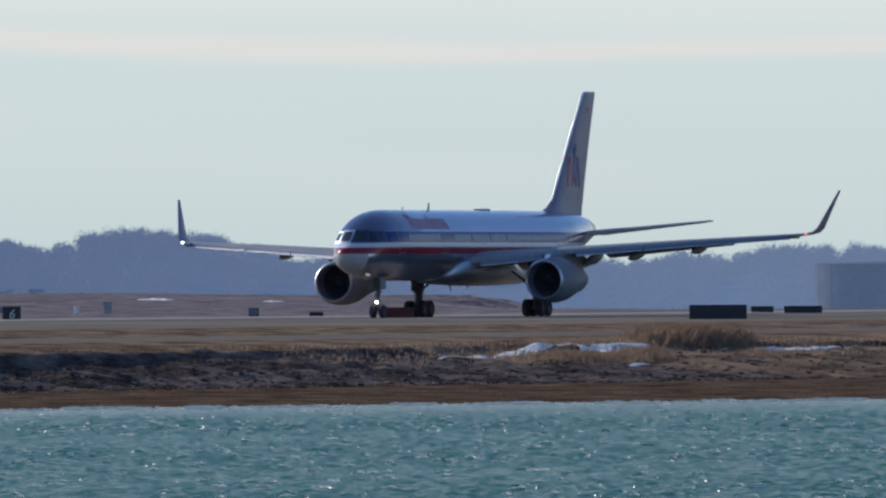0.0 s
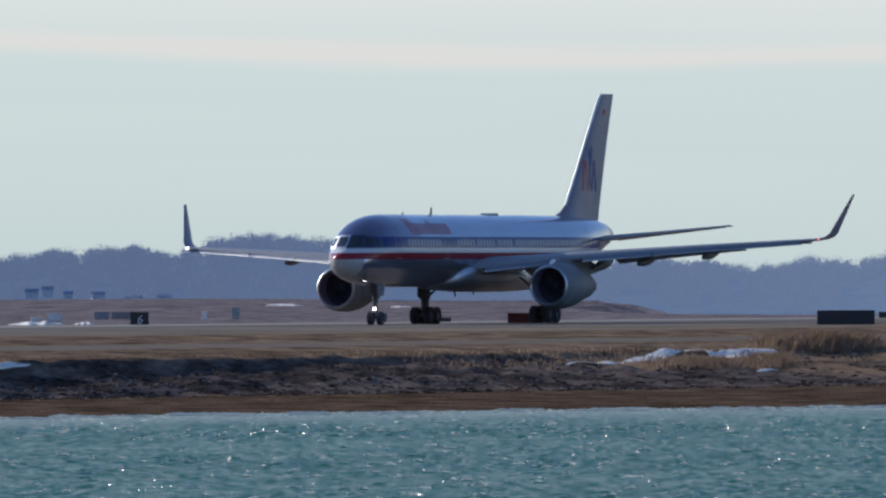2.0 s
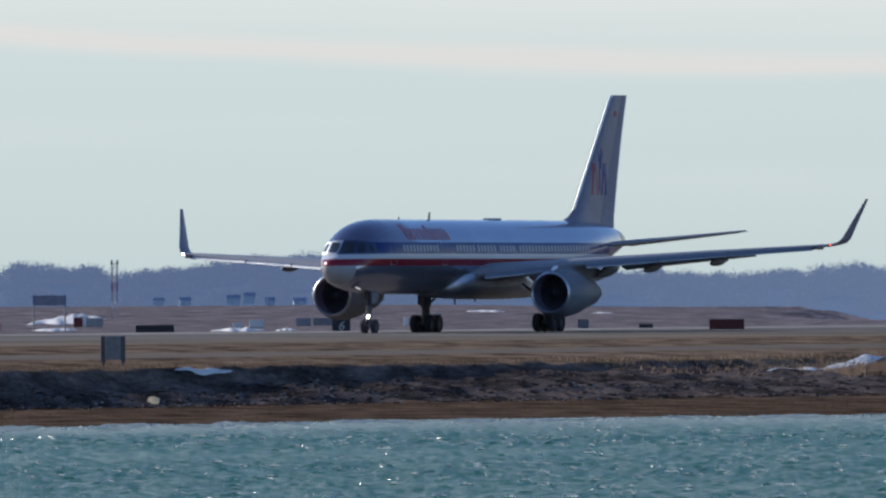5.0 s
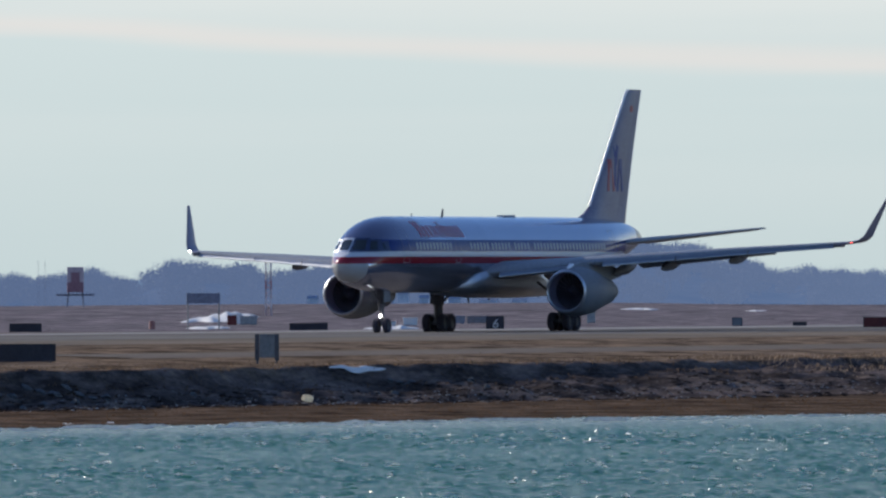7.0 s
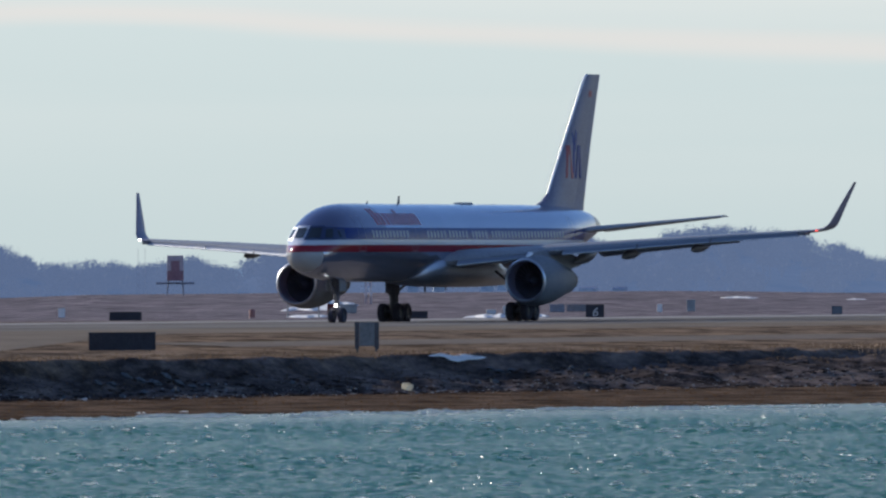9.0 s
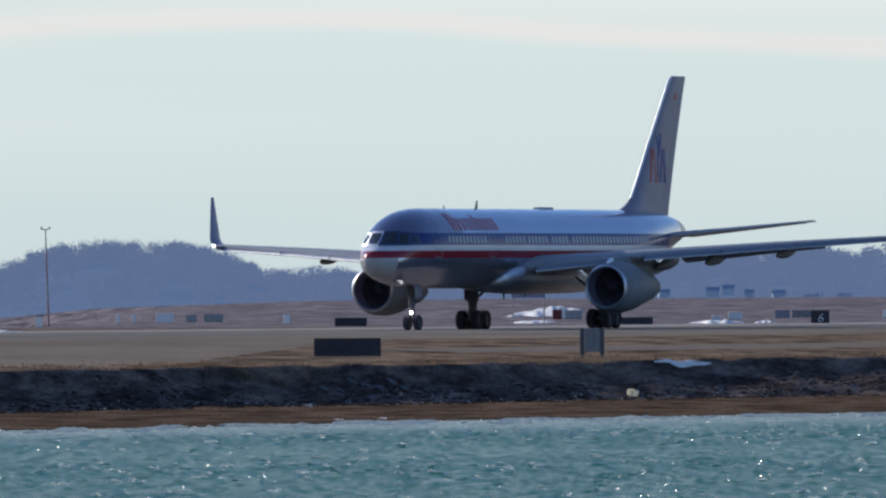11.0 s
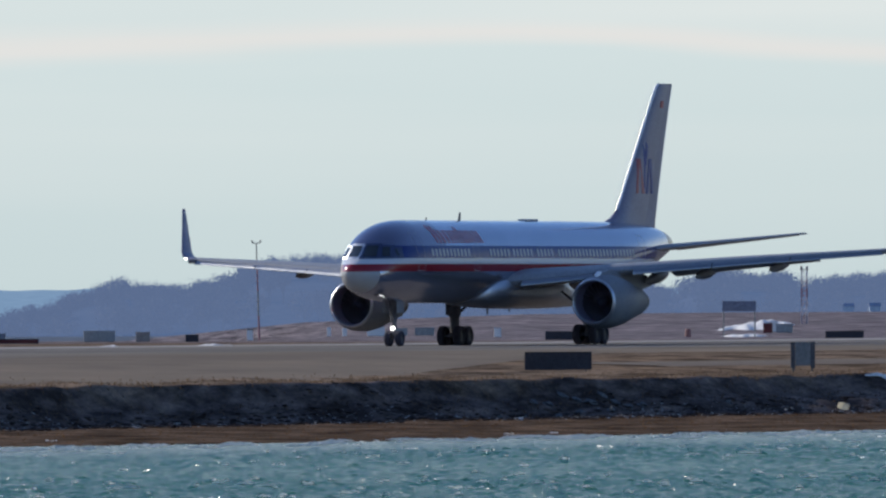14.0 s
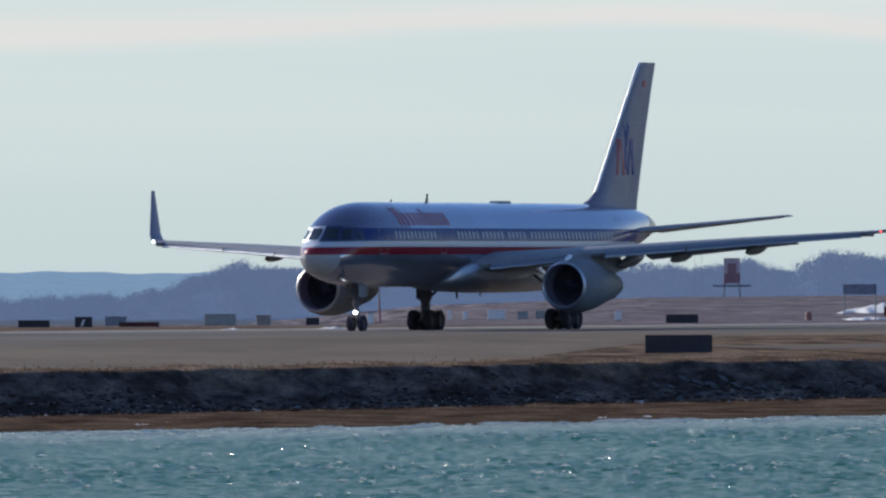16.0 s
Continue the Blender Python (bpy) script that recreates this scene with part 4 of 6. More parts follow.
# ---- airplane ----
# local space: x forward, y to port, z up, origin on the ground between the main wheels
AFT = 25.08      # distance of that origin behind the nose
BODY = [(1.25, 3.80, 3.58, 0.07), (1.35, 4.02, 3.26, 0.40), (1.62, 4.20, 2.98, 0.70), (2.1, 4.42, 2.74, 1.00), (2.6, 4.76, 2.58, 1.22), (3.2, 5.28, 2.45, 1.42), (4.0, 5.74, 2.34, 1.60), (5.0, 6.06, 2.26, 1.74),
        (6.4, 6.25, 2.19, 1.84), (8.5, 6.30, 2.16, 1.88), (14.0, 6.30, 2.15, 1.88), (33.0, 6.30, 2.15, 1.88), (36.0, 6.29, 2.42, 1.82), (39.0, 6.27, 2.98, 1.60),
        (42.0, 6.18, 3.65, 1.22), (44.5, 5.98, 4.25, 0.82), (46.2, 5.66, 4.68, 0.48), (47.1, 5.32, 4.95, 0.18)]


def body_at(X):
    return catmull(BODY, X)


def skin_y(X, z):
    """Half width of the fuselage at a height."""
    top, bot, hw = body_at(X)
    c, h = (top + bot) / 2, (top - bot) / 2
    q = max(-1.0, min(1.0, (z - c) / h))
    return hw * math.sqrt(max(0.0, 1 - q * q))


def L(X, y, z):
    return (AFT - X, y, z)


def build_fuselage(plane):
    xs = [1.25, 1.27, 1.31, 1.37, 1.46, 1.6, 1.8] + list(np.arange(2.0, 9.0, 0.25)) + list(np.arange(9.0, 33.0, 1.0)) + list(np.arange(33.0, 47.0, 0.5)) + [47.1]
    rings = []
    for X in xs:
        top, bot, hw = body_at(X)
        c, h = (top + bot) / 2, (top - bot) / 2
        rings.append([L(X, hw * math.sin(a), c + h * math.cos(a)) for a in (2 * math.pi * i / 64 for i in range(64))])
    body = part("fuselage", loft(rings), M["skin"], plane, "polished metal body with blue, white and red stripes", True)
    # belly fairing round the wing root
    rings = []
    table = [(15.6, 0.7, 2.2, 2.7), (16.8, 1.55, 2.04, 3.35), (18.4, 1.90, 1.95, 3.58), (20.5, 2.02, 1.88, 3.66), (24.0, 2.12, 1.84, 3.75), (27.5, 2.1, 1.86, 3.65), (30.5, 1.85, 1.95, 3.3), (33.0, 0.6, 2.15, 2.5)]
    for X in np.linspace(15.6, 33.0, 36):
        hw, bot, top = catmull(table, X)
        c, h = (top + bot) / 2, (top - bot) / 2
        rings.append([L(X, hw * math.copysign(abs(math.sin(a)) ** 0.7, math.sin(a)), c + h * math.copysign(abs(math.cos(a)) ** 0.7, math.cos(a))) for a in (2 * math.pi * i / 40 for i in range(40))])
    part("belly_fairing", loft(rings), M["belly"], plane, "satin metal belly fairing", True)
    # cabin windows, a row on each side
    bm = bmesh.new()
    out = [(0.135 * math.copysign(abs(math.cos(a)) ** 0.6, math.cos(a)), 0.20 * math.copysign(abs(math.sin(a)) ** 0.6, math.sin(a))) for a in (2 * math.pi * i / 12 for i in range(12))]
    front, back = [bm.verts.new((x, 0.012, z)) for x, z in out], [bm.verts.new((x * 1.12, -0.03, z * 1.12)) for x, z in out]
    bm.faces.new(front)
    for i in range(12):
        bm.faces.new((front[i], back[i], back[(i + 1) % 12], front[(i + 1) % 12]))
    first = None
    runs = ((7.5, 12.8), (15.7, 18.4), (19.0, 21.9), (22.5, 37.2))
    for side in (1, -1):
        for a, b in runs:
            for X in np.arange(a, b, 0.508):
                if 25.0 < X < 25.4:
                    continue
                z = 4.66
                y, dz = skin_y(X, z), skin_y(X, z + 0.1) - skin_y(X, z - 0.1)
                tilt = math.degrees(math.atan2(-dz, 0.2))
                m = pose(AFT - X, side * y, z, 0, 0, 0 if side == 1 else 180) @ pose(0, 0, 0, tilt, 0, 0)
                if first is None:
                    first = part("cabin_window", bm, M["pane"], body, "small pale cabin window")
                    first.matrix_basis = m
                else:
                    twin(first, m, body)
    # cabin doors: thin raised outlines with a handle
    for X, z0, z1, half in ((6.0, 3.75, 5.6, 0.42), (13.7, 3.75, 5.55, 0.36), (38.6, 3.9, 5.55, 0.40)):
        for side in (1, -1):
            bm = bmesh.new()
            zs = np.linspace(z0, z1, 9)
            for xa, xb in ((X - half, X - half + 0.022), (X + half - 0.022, X + half)):
                cols = [[bm.verts.new(L(xx, side * (skin_y(xx, zz) + 0.006), zz)) for zz in zs] for xx in (xa, xb)]
                for i in range(8):
                    bm.faces.new((cols[0][i], cols[1][i], cols[1][i + 1], cols[0][i + 1]))
            for zz in (z0, z1):
                q = [bm.verts.new(L(xx, side * (skin_y(xx, zk) + 0.006), zk)) for xx, zk in ((X - half, zz), (X + half, zz), (X + half, zz + 0.022), (X - half, zz + 0.022))]
                bm.faces.new(q)
            part("door_outline", bm, M["grey"], body, "thin seam of a cabin door")
    return body


def surface_patch(points, lift, side=1):
    """A thin sheet lying on the fuselage skin; points are (X, z) corners of a quad, split so that it follows the curve."""
    bm = bmesh.new()
    (a, b, c, d) = points
    n = 7
    grid = []
    for i in range(n + 1):
        t = i / n
        row = []
        for j in range(4):
            s = j / 3
            X = (a[0] * (1 - s) + b[0] * s) * (1 - t) + (d[0] * (1 - s) + c[0] * s) * t
            z = (a[1] * (1 - s) + b[1] * s) * (1 - t) + (d[1] * (1 - s) + c[1] * s) * t
            top, bot, hw = body_at(X)
            cz, h = (top + bot) / 2, (top - bot) / 2
            q = max(-1, min(1, (z - cz) / h))
            y = hw * math.sqrt(max(0, 1 - q * q))
            row.append(bm.verts.new(L(X, side * (y + lift * math.sqrt(max(0.05, 1 - q * q))), z + lift * q)))
        grid.append(row)
    for i in range(n):
        for j in range(3):
            bm.faces.new((grid[i][j], grid[i][j + 1], grid[i + 1][j + 1], grid[i + 1][j]))
    return bm


def build_cockpit(plane, body):
    """Six windows round the nose: dark glass in bright frames, port ones coloured as shaded."""
    panes = ((0.06, 0.80, 4.40, 5.06, 0), (0.88, 1.30, 4.40, 5.02, 1), (1.36, 1.55, 4.44, 4.98, 2))

    def nose_point(y, z, out):
        """The X at which the skin has this y and z, by halving."""
        lo, hi = 1.25, 8.0
        for _ in range(30):
            mid = (lo + hi) / 2
            top, bot, hw = body_at(mid)
            c, h = (top + bot) / 2, (top - bot) / 2
            if (y / hw) ** 2 + ((z - c) / h) ** 2 > 1:
                lo = mid
            else:
                hi = mid
        return L(hi - out, y * (1 + 0.3 * out), z + out * 0.5)

    for side in (1, -1):
        for y0, y1, z0, z1, k in panes:
            zt = z1 - (0.0, 0.03, 0.10)[k]
            for nm, inset, lift, mat in (("windshield_frame", -0.05, 0.012, M["frame_white"] if side < 0 else M["post"]), ("windshield_pane", 0.06, 0.03, M["glass"])):
                bm = bmesh.new()
                n = 4
                grid = [[bm.verts.new(nose_point(side * (y0 + inset + (y1 - y0 - 2 * inset) * i / n) * (1.0 - 0.10 * j / n), z0 + inset + (zt - z0 - 2 * inset) * j / n, lift)) for j in range(n + 1)] for i in range(n + 1)]
                for i in range(n):
                    for j in range(n):
                        bm.faces.new((grid[i][j], grid[i + 1][j], grid[i + 1][j + 1], grid[i][j + 1]))
                part(nm, bm, mat, body, "windshield frame" if nm == "windshield_frame" else "dark windshield pane", True)


def airfoil(n=12, t=0.12):
    """Closed outline of a section, unit chord, x aft."""
    xs = [0.5 * (1 - math.cos(math.pi * i / n)) for i in range(n + 1)]
    yt = lambda x: 5 * t * (0.2969 * math.sqrt(x) - 0.126 * x - 0.3516 * x * x + 0.2843 * x**3 - 0.1036 * x**4)
    up = [(x, yt(x) + 0.02 * math.sin(math.pi * x)) for x in xs[::-1]]
    low = [(x, -yt(x) * 0.9 + 0.02 * math.sin(math.pi * x)) for x in xs[1:-1]]
    return up + low


def wing_le(y):
    return 18.5 + (y - 2.0) * 0.53


def wing_te(y):
    return 26.6 + 0.23 * max(0.0, y - 6.5)


def wing_z(y):
    return float(np.interp(y, [0.0, 2.0, 6.5, 13.0, 18.9], [2.98, 3.22, 3.67, 4.17, 4.56]))


def wing_ring(y, t=0.115, twist=0.0):
    le, te = wing_le(y), wing_te(y)
    c = te - le
    return [L(le + x * c, y, wing_z(y) + z * c - x * c * (0.006 + twist)) for x, z in airfoil(12, t)]


def mirrored(bm):
    b2 = bm.copy()
    bmesh.ops.transform(b2, matrix=Matrix.Diagonal((1, -1, 1, 1)), verts=b2.verts[:])
    return b2


def both(name, bm, mat, parent, label="", smooth=True):
    """The port part and its mirror image on the starboard side."""
    b2 = mirrored(bm)
    return part(name, bm, mat, parent, label, smooth), part(name, b2, mat, parent, label, smooth)


def build_wings(plane):
    bm = loft([wing_ring(y, t) for y, t in ((0.6, 0.13), (2.0, 0.13), (4.5, 0.12), (6.5, 0.115), (9.5, 0.11), (13.0, 0.105), (16.5, 0.10), (18.9, 0.10))])
    wings = both("wing", bm, M["metal"], plane, "swept grey metal wing")
    # bright leading edge slats, a little drooped
    for y0, y1 in ((2.4, 5.6), (7.4, 10.9), (10.96, 14.4), (14.46, 18.65)):
        rings = []
        for i in range(5):
            y = y0 + (y1 - y0) * i / 4
            c = wing_te(y) - wing_le(y)
            sc, dn = (0.10 * c + 0.12) * (0.62 if y0 < 6 else 1.0), radians(-38)
            ring = []
            for x, z in airfoil(8, 0.22):
                xr, zr = x * math.cos(dn) + z * math.sin(dn), -x * math.sin(dn) + z * math.cos(dn)
                ring.append(L(wing_le(y) - 0.16 - 0.015 * c + xr * sc, y, wing_z(y) - 0.18 - 0.014 * c + zr * sc))
            rings.append(ring)
        sl = loft(rings)
        a, b = mirrored(sl), sl
        part("slat", b, M["slat"], wings[0], "pale metal leading edge slat, lowered", True)
        part("slat", a, M["slat"], wings[1], "pale metal leading edge slat, lowered", True)
    # dark gap at the outer end of the slats
    bm = bmesh.new()
    add_box(bm, (0.9, 0.42, 0.22), L(wing_le(18.78) + 0.2, 18.78, wing_z(18.78) - 0.06), 0.05)
    a, b = mirrored(bm), bm
    part("slat_end", b, M["fairing"], wings[0], "dark end of the slat", True)
    part("slat_end", a, M["fairing"], wings[1], "dark end of the slat", True)
    # flaps set for take-off
    for y0, y1, ang in ((2.3, 6.0, 16), (7.6, 14.8, 16)):
        rings = []
        for i in range(4):
            y = y0 + (y1 - y0) * i / 3
            c = wing_te(y) - wing_le(y)
            fc, x0 = 0.17 * c, wing_te(y) - 0.12 * c
            z0 = wing_z(y) - 0.018 * c
            rings.append([L(x0 + (x * math.cos(radians(ang)) + z * math.sin(radians(ang))) * fc, y, z0 - 0.03 + (z * math.cos(radians(ang)) - x * math.sin(radians(ang))) * fc) for x, z in airfoil(8, 0.15)])
        fl = loft(rings)
        a, b = mirrored(fl), fl
        part("flap", b, M["grey"], wings[0], "grey trailing flap, lowered", True)
        part("flap", a, M["grey"], wings[1], "grey trailing flap, lowered", True)
    rings = []
    for y in (14.95, 16.2, 17.6):
        c = wing_te(y) - wing_le(y)
        rings.append([L(wing_te(y) - 0.26 * c + x * 0.27 * c, y, wing_z(y) + 0.012 * c + z * 0.27 * c) for x, z in airfoil(8, 0.2)])
    ail = loft(rings)
    a, b = mirrored(ail), ail
    part("aileron", b, M["grey"], wings[0], "", True)
    part("aileron", a, M["grey"], wings[1], "", True)
    # flap track fairings
    for y in (4.2, 6.9, 9.3, 12.8):
        c = wing_te(y) - wing_le(y)
        prof = [(0.0, 0.03), (0.4, 0.13), (1.1, 0.22), (2.0, 0.27), (2.8, 0.23), (3.3, 0.15), (3.62, 0.05), (3.7, 0.01)]
        bm = lathe(prof, 14)
        k = 0.75 + 0.25 * c / 6
        bmesh.ops.transform(bm, matrix=Matrix.Translation(L(wing_te(y) - 0.42 * c, y, wing_z(y) - 0.06 * c - 0.27)) @ pose(0, 0, 0, 0, 9, 0) @ Matrix.Diagonal((-k, 0.85, 1.3, 1)), verts=bm.verts[:])
        a, b = mirrored(bm), bm
        part("flap_fairing", b, M["fairing"], wings[0], "grey flap track fairing, darkened for the shade under the wing", True)
        part("flap_fairing", a, M["fairing"], wings[1], "grey flap track fairing, darkened for the shade under the wing", True)
    # blended winglets
    rings = []
    for s in np.linspace(0, 1, 12):
        cant, R = radians(72), 0.32
        b = min(1.0, s / 0.22)
        a = cant * b
        up = max(0.0, (s - 0.22) / 0.78)
        y = 18.9 + R * math.sin(a) + 0.63 * b + up * 2.38 / math.tan(cant)
        z = wing_z(18.9) + R * (1 - math.cos(a)) + 0.04 * b + up * 2.38
        le = wing_le(18.9) + 0.95 * b + 2.15 * up
        ch = 2.05 - 0.50 * b - 1.12 * up
        nrm = (-math.sin(a), math.cos(a))
        rings.append([L(le + x * ch, y + zz * ch * nrm[0], z + zz * ch * nrm[1]) for x, zz in airfoil(12, 0.08)])
    both("winglet", loft(rings), M["winglet"], plane, "tall upswept winglet")
    bm = lathe([(-0.12, 0.01), (-0.05, 0.038), (0.05, 0.038), (0.12, 0.01)], 10)
    bmesh.ops.transform(bm, matrix=Matrix.Translation(L(wing_le(18.9) + 0.45, 19.4, wing_z(18.9) + 0.07)), verts=bm.verts[:])
    part("navigation_light", bm, M["navred"], plane, "glowing red wingtip light", True)
    # glowing bead added in place of a sun glint on the starboard wingtip
    bm = lathe([(-0.12, 0.01), (-0.07, 0.045), (0.05, 0.055), (0.12, 0.01)], 10)
    bmesh.ops.transform(bm, matrix=Matrix.Translation(L(wing_le(18.9) + 0.05, -19.25, wing_z(18.9) + 0.08)), verts=bm.verts[:])
    part("wingtip_glint", bm, M["lamp"], plane, "glowing white bead standing in for a wingtip sun glint", True)
    return wings


HINGE = ((43.33, -0.1, 6.9), (46.91, -0.04, 13.25))      # the rudder hinge: distance from the nose, side, height


def build_tail(plane):
    def fin_ring(z, le, te, t, cut=1.0):
        return [L(le + min(x, cut) * (te - le), q * (te - le), z) for x, q in [(x, y2 - 0.02 * math.sin(math.pi * x)) for x, y2 in airfoil(12, t)]]

    def hinge_x(z):
        return 43.33 + (z - 6.9) * 0.5638

    def rudder_ring(z, le, te):
        c, x0 = min(te - le, 6.0), hinge_x(z)
        w, h, side = te - x0, 0.0303 * c, -0.016 * c
        sect = [(0.0, side + h), (0.5, 0.55 * side + 0.52 * h), (1.0, 0.003), (1.0, -0.003), (0.5, 0.55 * side - 0.52 * h), (0.0, side - h), (-0.06, side)]
        return [Vector(L(x0 + q * w, y, z)) - foot for q, y in sect]

    foot = Vector(L(*HINGE[0]))
    rows = [(5.4, 35.4, 44.75, 0.09), (6.22, 37.2, 44.9, 0.10), (6.5, 38.3, 44.97, 0.10), (6.9, 39.15, 45.12, 0.10), (8.0, 40.2, 45.5, 0.10), (10.0, 42.08, 46.25, 0.10), (12.0, 43.98, 47.08, 0.10), (13.25, 45.2, 47.64, 0.10), (13.46, 45.6, 47.72, 0.07)]
    fin = part("fin", loft([fin_ring(*r, (hinge_x(r[0]) - 0.01 - r[1]) / (r[2] - r[1])) for r in rows]), M["fin"], plane, "tall grey tail fin", True)
    bm = loft([fin_ring(z, le - 0.06, le + 0.34, 0.34) for z, le, te, t in rows[3:]])
    part("fin_leading_edge", bm, M["bright"], fin, "polished fin leading edge", True)
    # the rudder swings on a raked hinge
    rudder = part("rudder", loft([rudder_ring(z, le, te) for z, le, te, t in rows]), M["fin"], plane, "grey rudder behind the fin", True)
    rudder.matrix_local = Matrix.Translation(foot)
    bm = loft([[Vector(p) - foot for p in fin_ring(z, te - 0.05, te + 0.03, 0.3)] for z, le, te, t in rows[3:]])
    part("trailing_edge", bm, M["bright"], rudder, "polished rudder trailing edge", True)

    def stab_ring(y):
        q = (y - 0.3) / 7.3
        le, ch = 41.5 + 3.9 * q + 0.3, 3.9 * (1 - q) + 1.35 * q
        return [L(le + x * ch, y, 4.80 + 0.104 * (y - 0.3) + z * ch) for x, z in airfoil(10, 0.10)]

    both("tailplane", loft([stab_ring(y) for y in (0.3, 2.0, 4.5, 7.0, 7.65)]), M["grey"], plane, "grey tailplane")
    rings = []
    for y in (1.2, 3.0, 5.0, 7.2):
        q = (y - 0.3) / 7.3
        le, ch = 41.8 + 3.9 * q, 3.9 * (1 - q) + 1.35 * q
        rings.append([L(le + ch * 0.70 + x * ch * 0.31, y, 4.80 + 0.104 * (y - 0.3) + z * ch * 0.31) for x, z in airfoil(8, 0.20)])
    both("elevator", loft(rings), M["grey"], plane, "grey elevator behind the tailplane")
    bm = lathe([(0.0, 0.13), (-0.25, 0.12), (-0.3, 0.02)], 12)
    bmesh.ops.transform(bm, matrix=Matrix.Translation(L(47.05, 0, 5.08)), verts=bm.verts[:])
    part("exhaust_pipe", bm, M["hot"], plane, "", True)
    # emblem: two chevrons and a forked blue shape between them
    def plate(pts, mat, side, label):
        bm = bmesh.new()
        f = [bm.verts.new(L(X, side * (half_t(X, z) + 0.03), z)) for X, z in pts]
        g = [bm.verts.new(L(X, side * (half_t(X, z) - 0.02), z)) for X, z in pts]
        bm.faces.new(f)
        for i in range(len(pts)):
            j = (i + 1) % len(pts)
            bm.faces.new((f[i], g[i], g[j], f[j]))
        part("emblem_shape", bm, mat, fin, label)

    def half_t(X, z):
        le, te = [float(np.interp(z, [r[0] for r in rows], [r[k] for r in rows])) for k in (1, 2)]
        c = te - le
        x = max(0.02, min(0.98, (X - le) / c))
        return c * 5 * 0.10 * (0.2969 * math.sqrt(x) - 0.126 * x - 0.3516 * x * x + 0.2843 * x**3 - 0.1036 * x**4)

    for side in (1, -1):
        for x0, mat, lab in ((41.35, M["orange"], "red painted emblem"), (42.98, M["blue"], "blue painted emblem")):
            for quad in (((x0, 7.75), (x0 + 0.3, 7.75), (x0 + 0.78, 9.55), (x0 + 0.48, 9.55)), ((x0 + 0.95, 7.75), (x0 + 1.3, 7.75), (x0 + 0.88, 9.55), (x0 + 0.58, 9.55))):
                plate(quad, mat, side, lab)
        for quad in (((42.6, 8.0), (42.85, 8.0), (42.95, 9.9), (42.72, 10.3)), ((42.85, 9.2), (43.05, 9.2), (43.4, 10.2), (43.15, 10.4))):
            plate(quad, M["blue"], side, "blue painted emblem")
        plate(((45.5, 12.2), (46.0, 12.2), (46.05, 12.55), (45.6, 12.55)), M["orange"], side, "small red flag patch")
    return rudder


def build_titles(body):
    """The airline's title on the forward body as slanted plain bars of its colours, with no letters."""
    X = 8.5
    for wdt, hgt in ((0.95, 1.0), (1.15, 0.72), (0.75, 0.72), (0.62, 0.72), (0.38, 0.95), (0.72, 0.72), (0.85, 0.72), (0.85, 0.72)):
        for k in range(2):
            a = X + k * (wdt * 0.52)
            for side in (1, -1):
                z0 = 5.14
                s = -0.16 if side == 1 else 0.16
                pts = ((a, z0), (a + wdt * 0.27, z0), (a + wdt * 0.27 + s * hgt, z0 + hgt * 0.86), (a + s * hgt, z0 + hgt * 0.86))
                part("title_bar", surface_patch(pts, 0.008, side), M["red"], body, "slanted red title stroke")
                edge = ((a + wdt * 0.28, z0), (a + wdt * 0.34, z0), (a + wdt * 0.34 + s * hgt, z0 + hgt * 0.86), (a + wdt * 0.28 + s * hgt, z0 + hgt * 0.86))
                part("title_edge", surface_patch(edge, 0.010, side), M["white"], body, "white title outline")
        X += wdt + 0.06


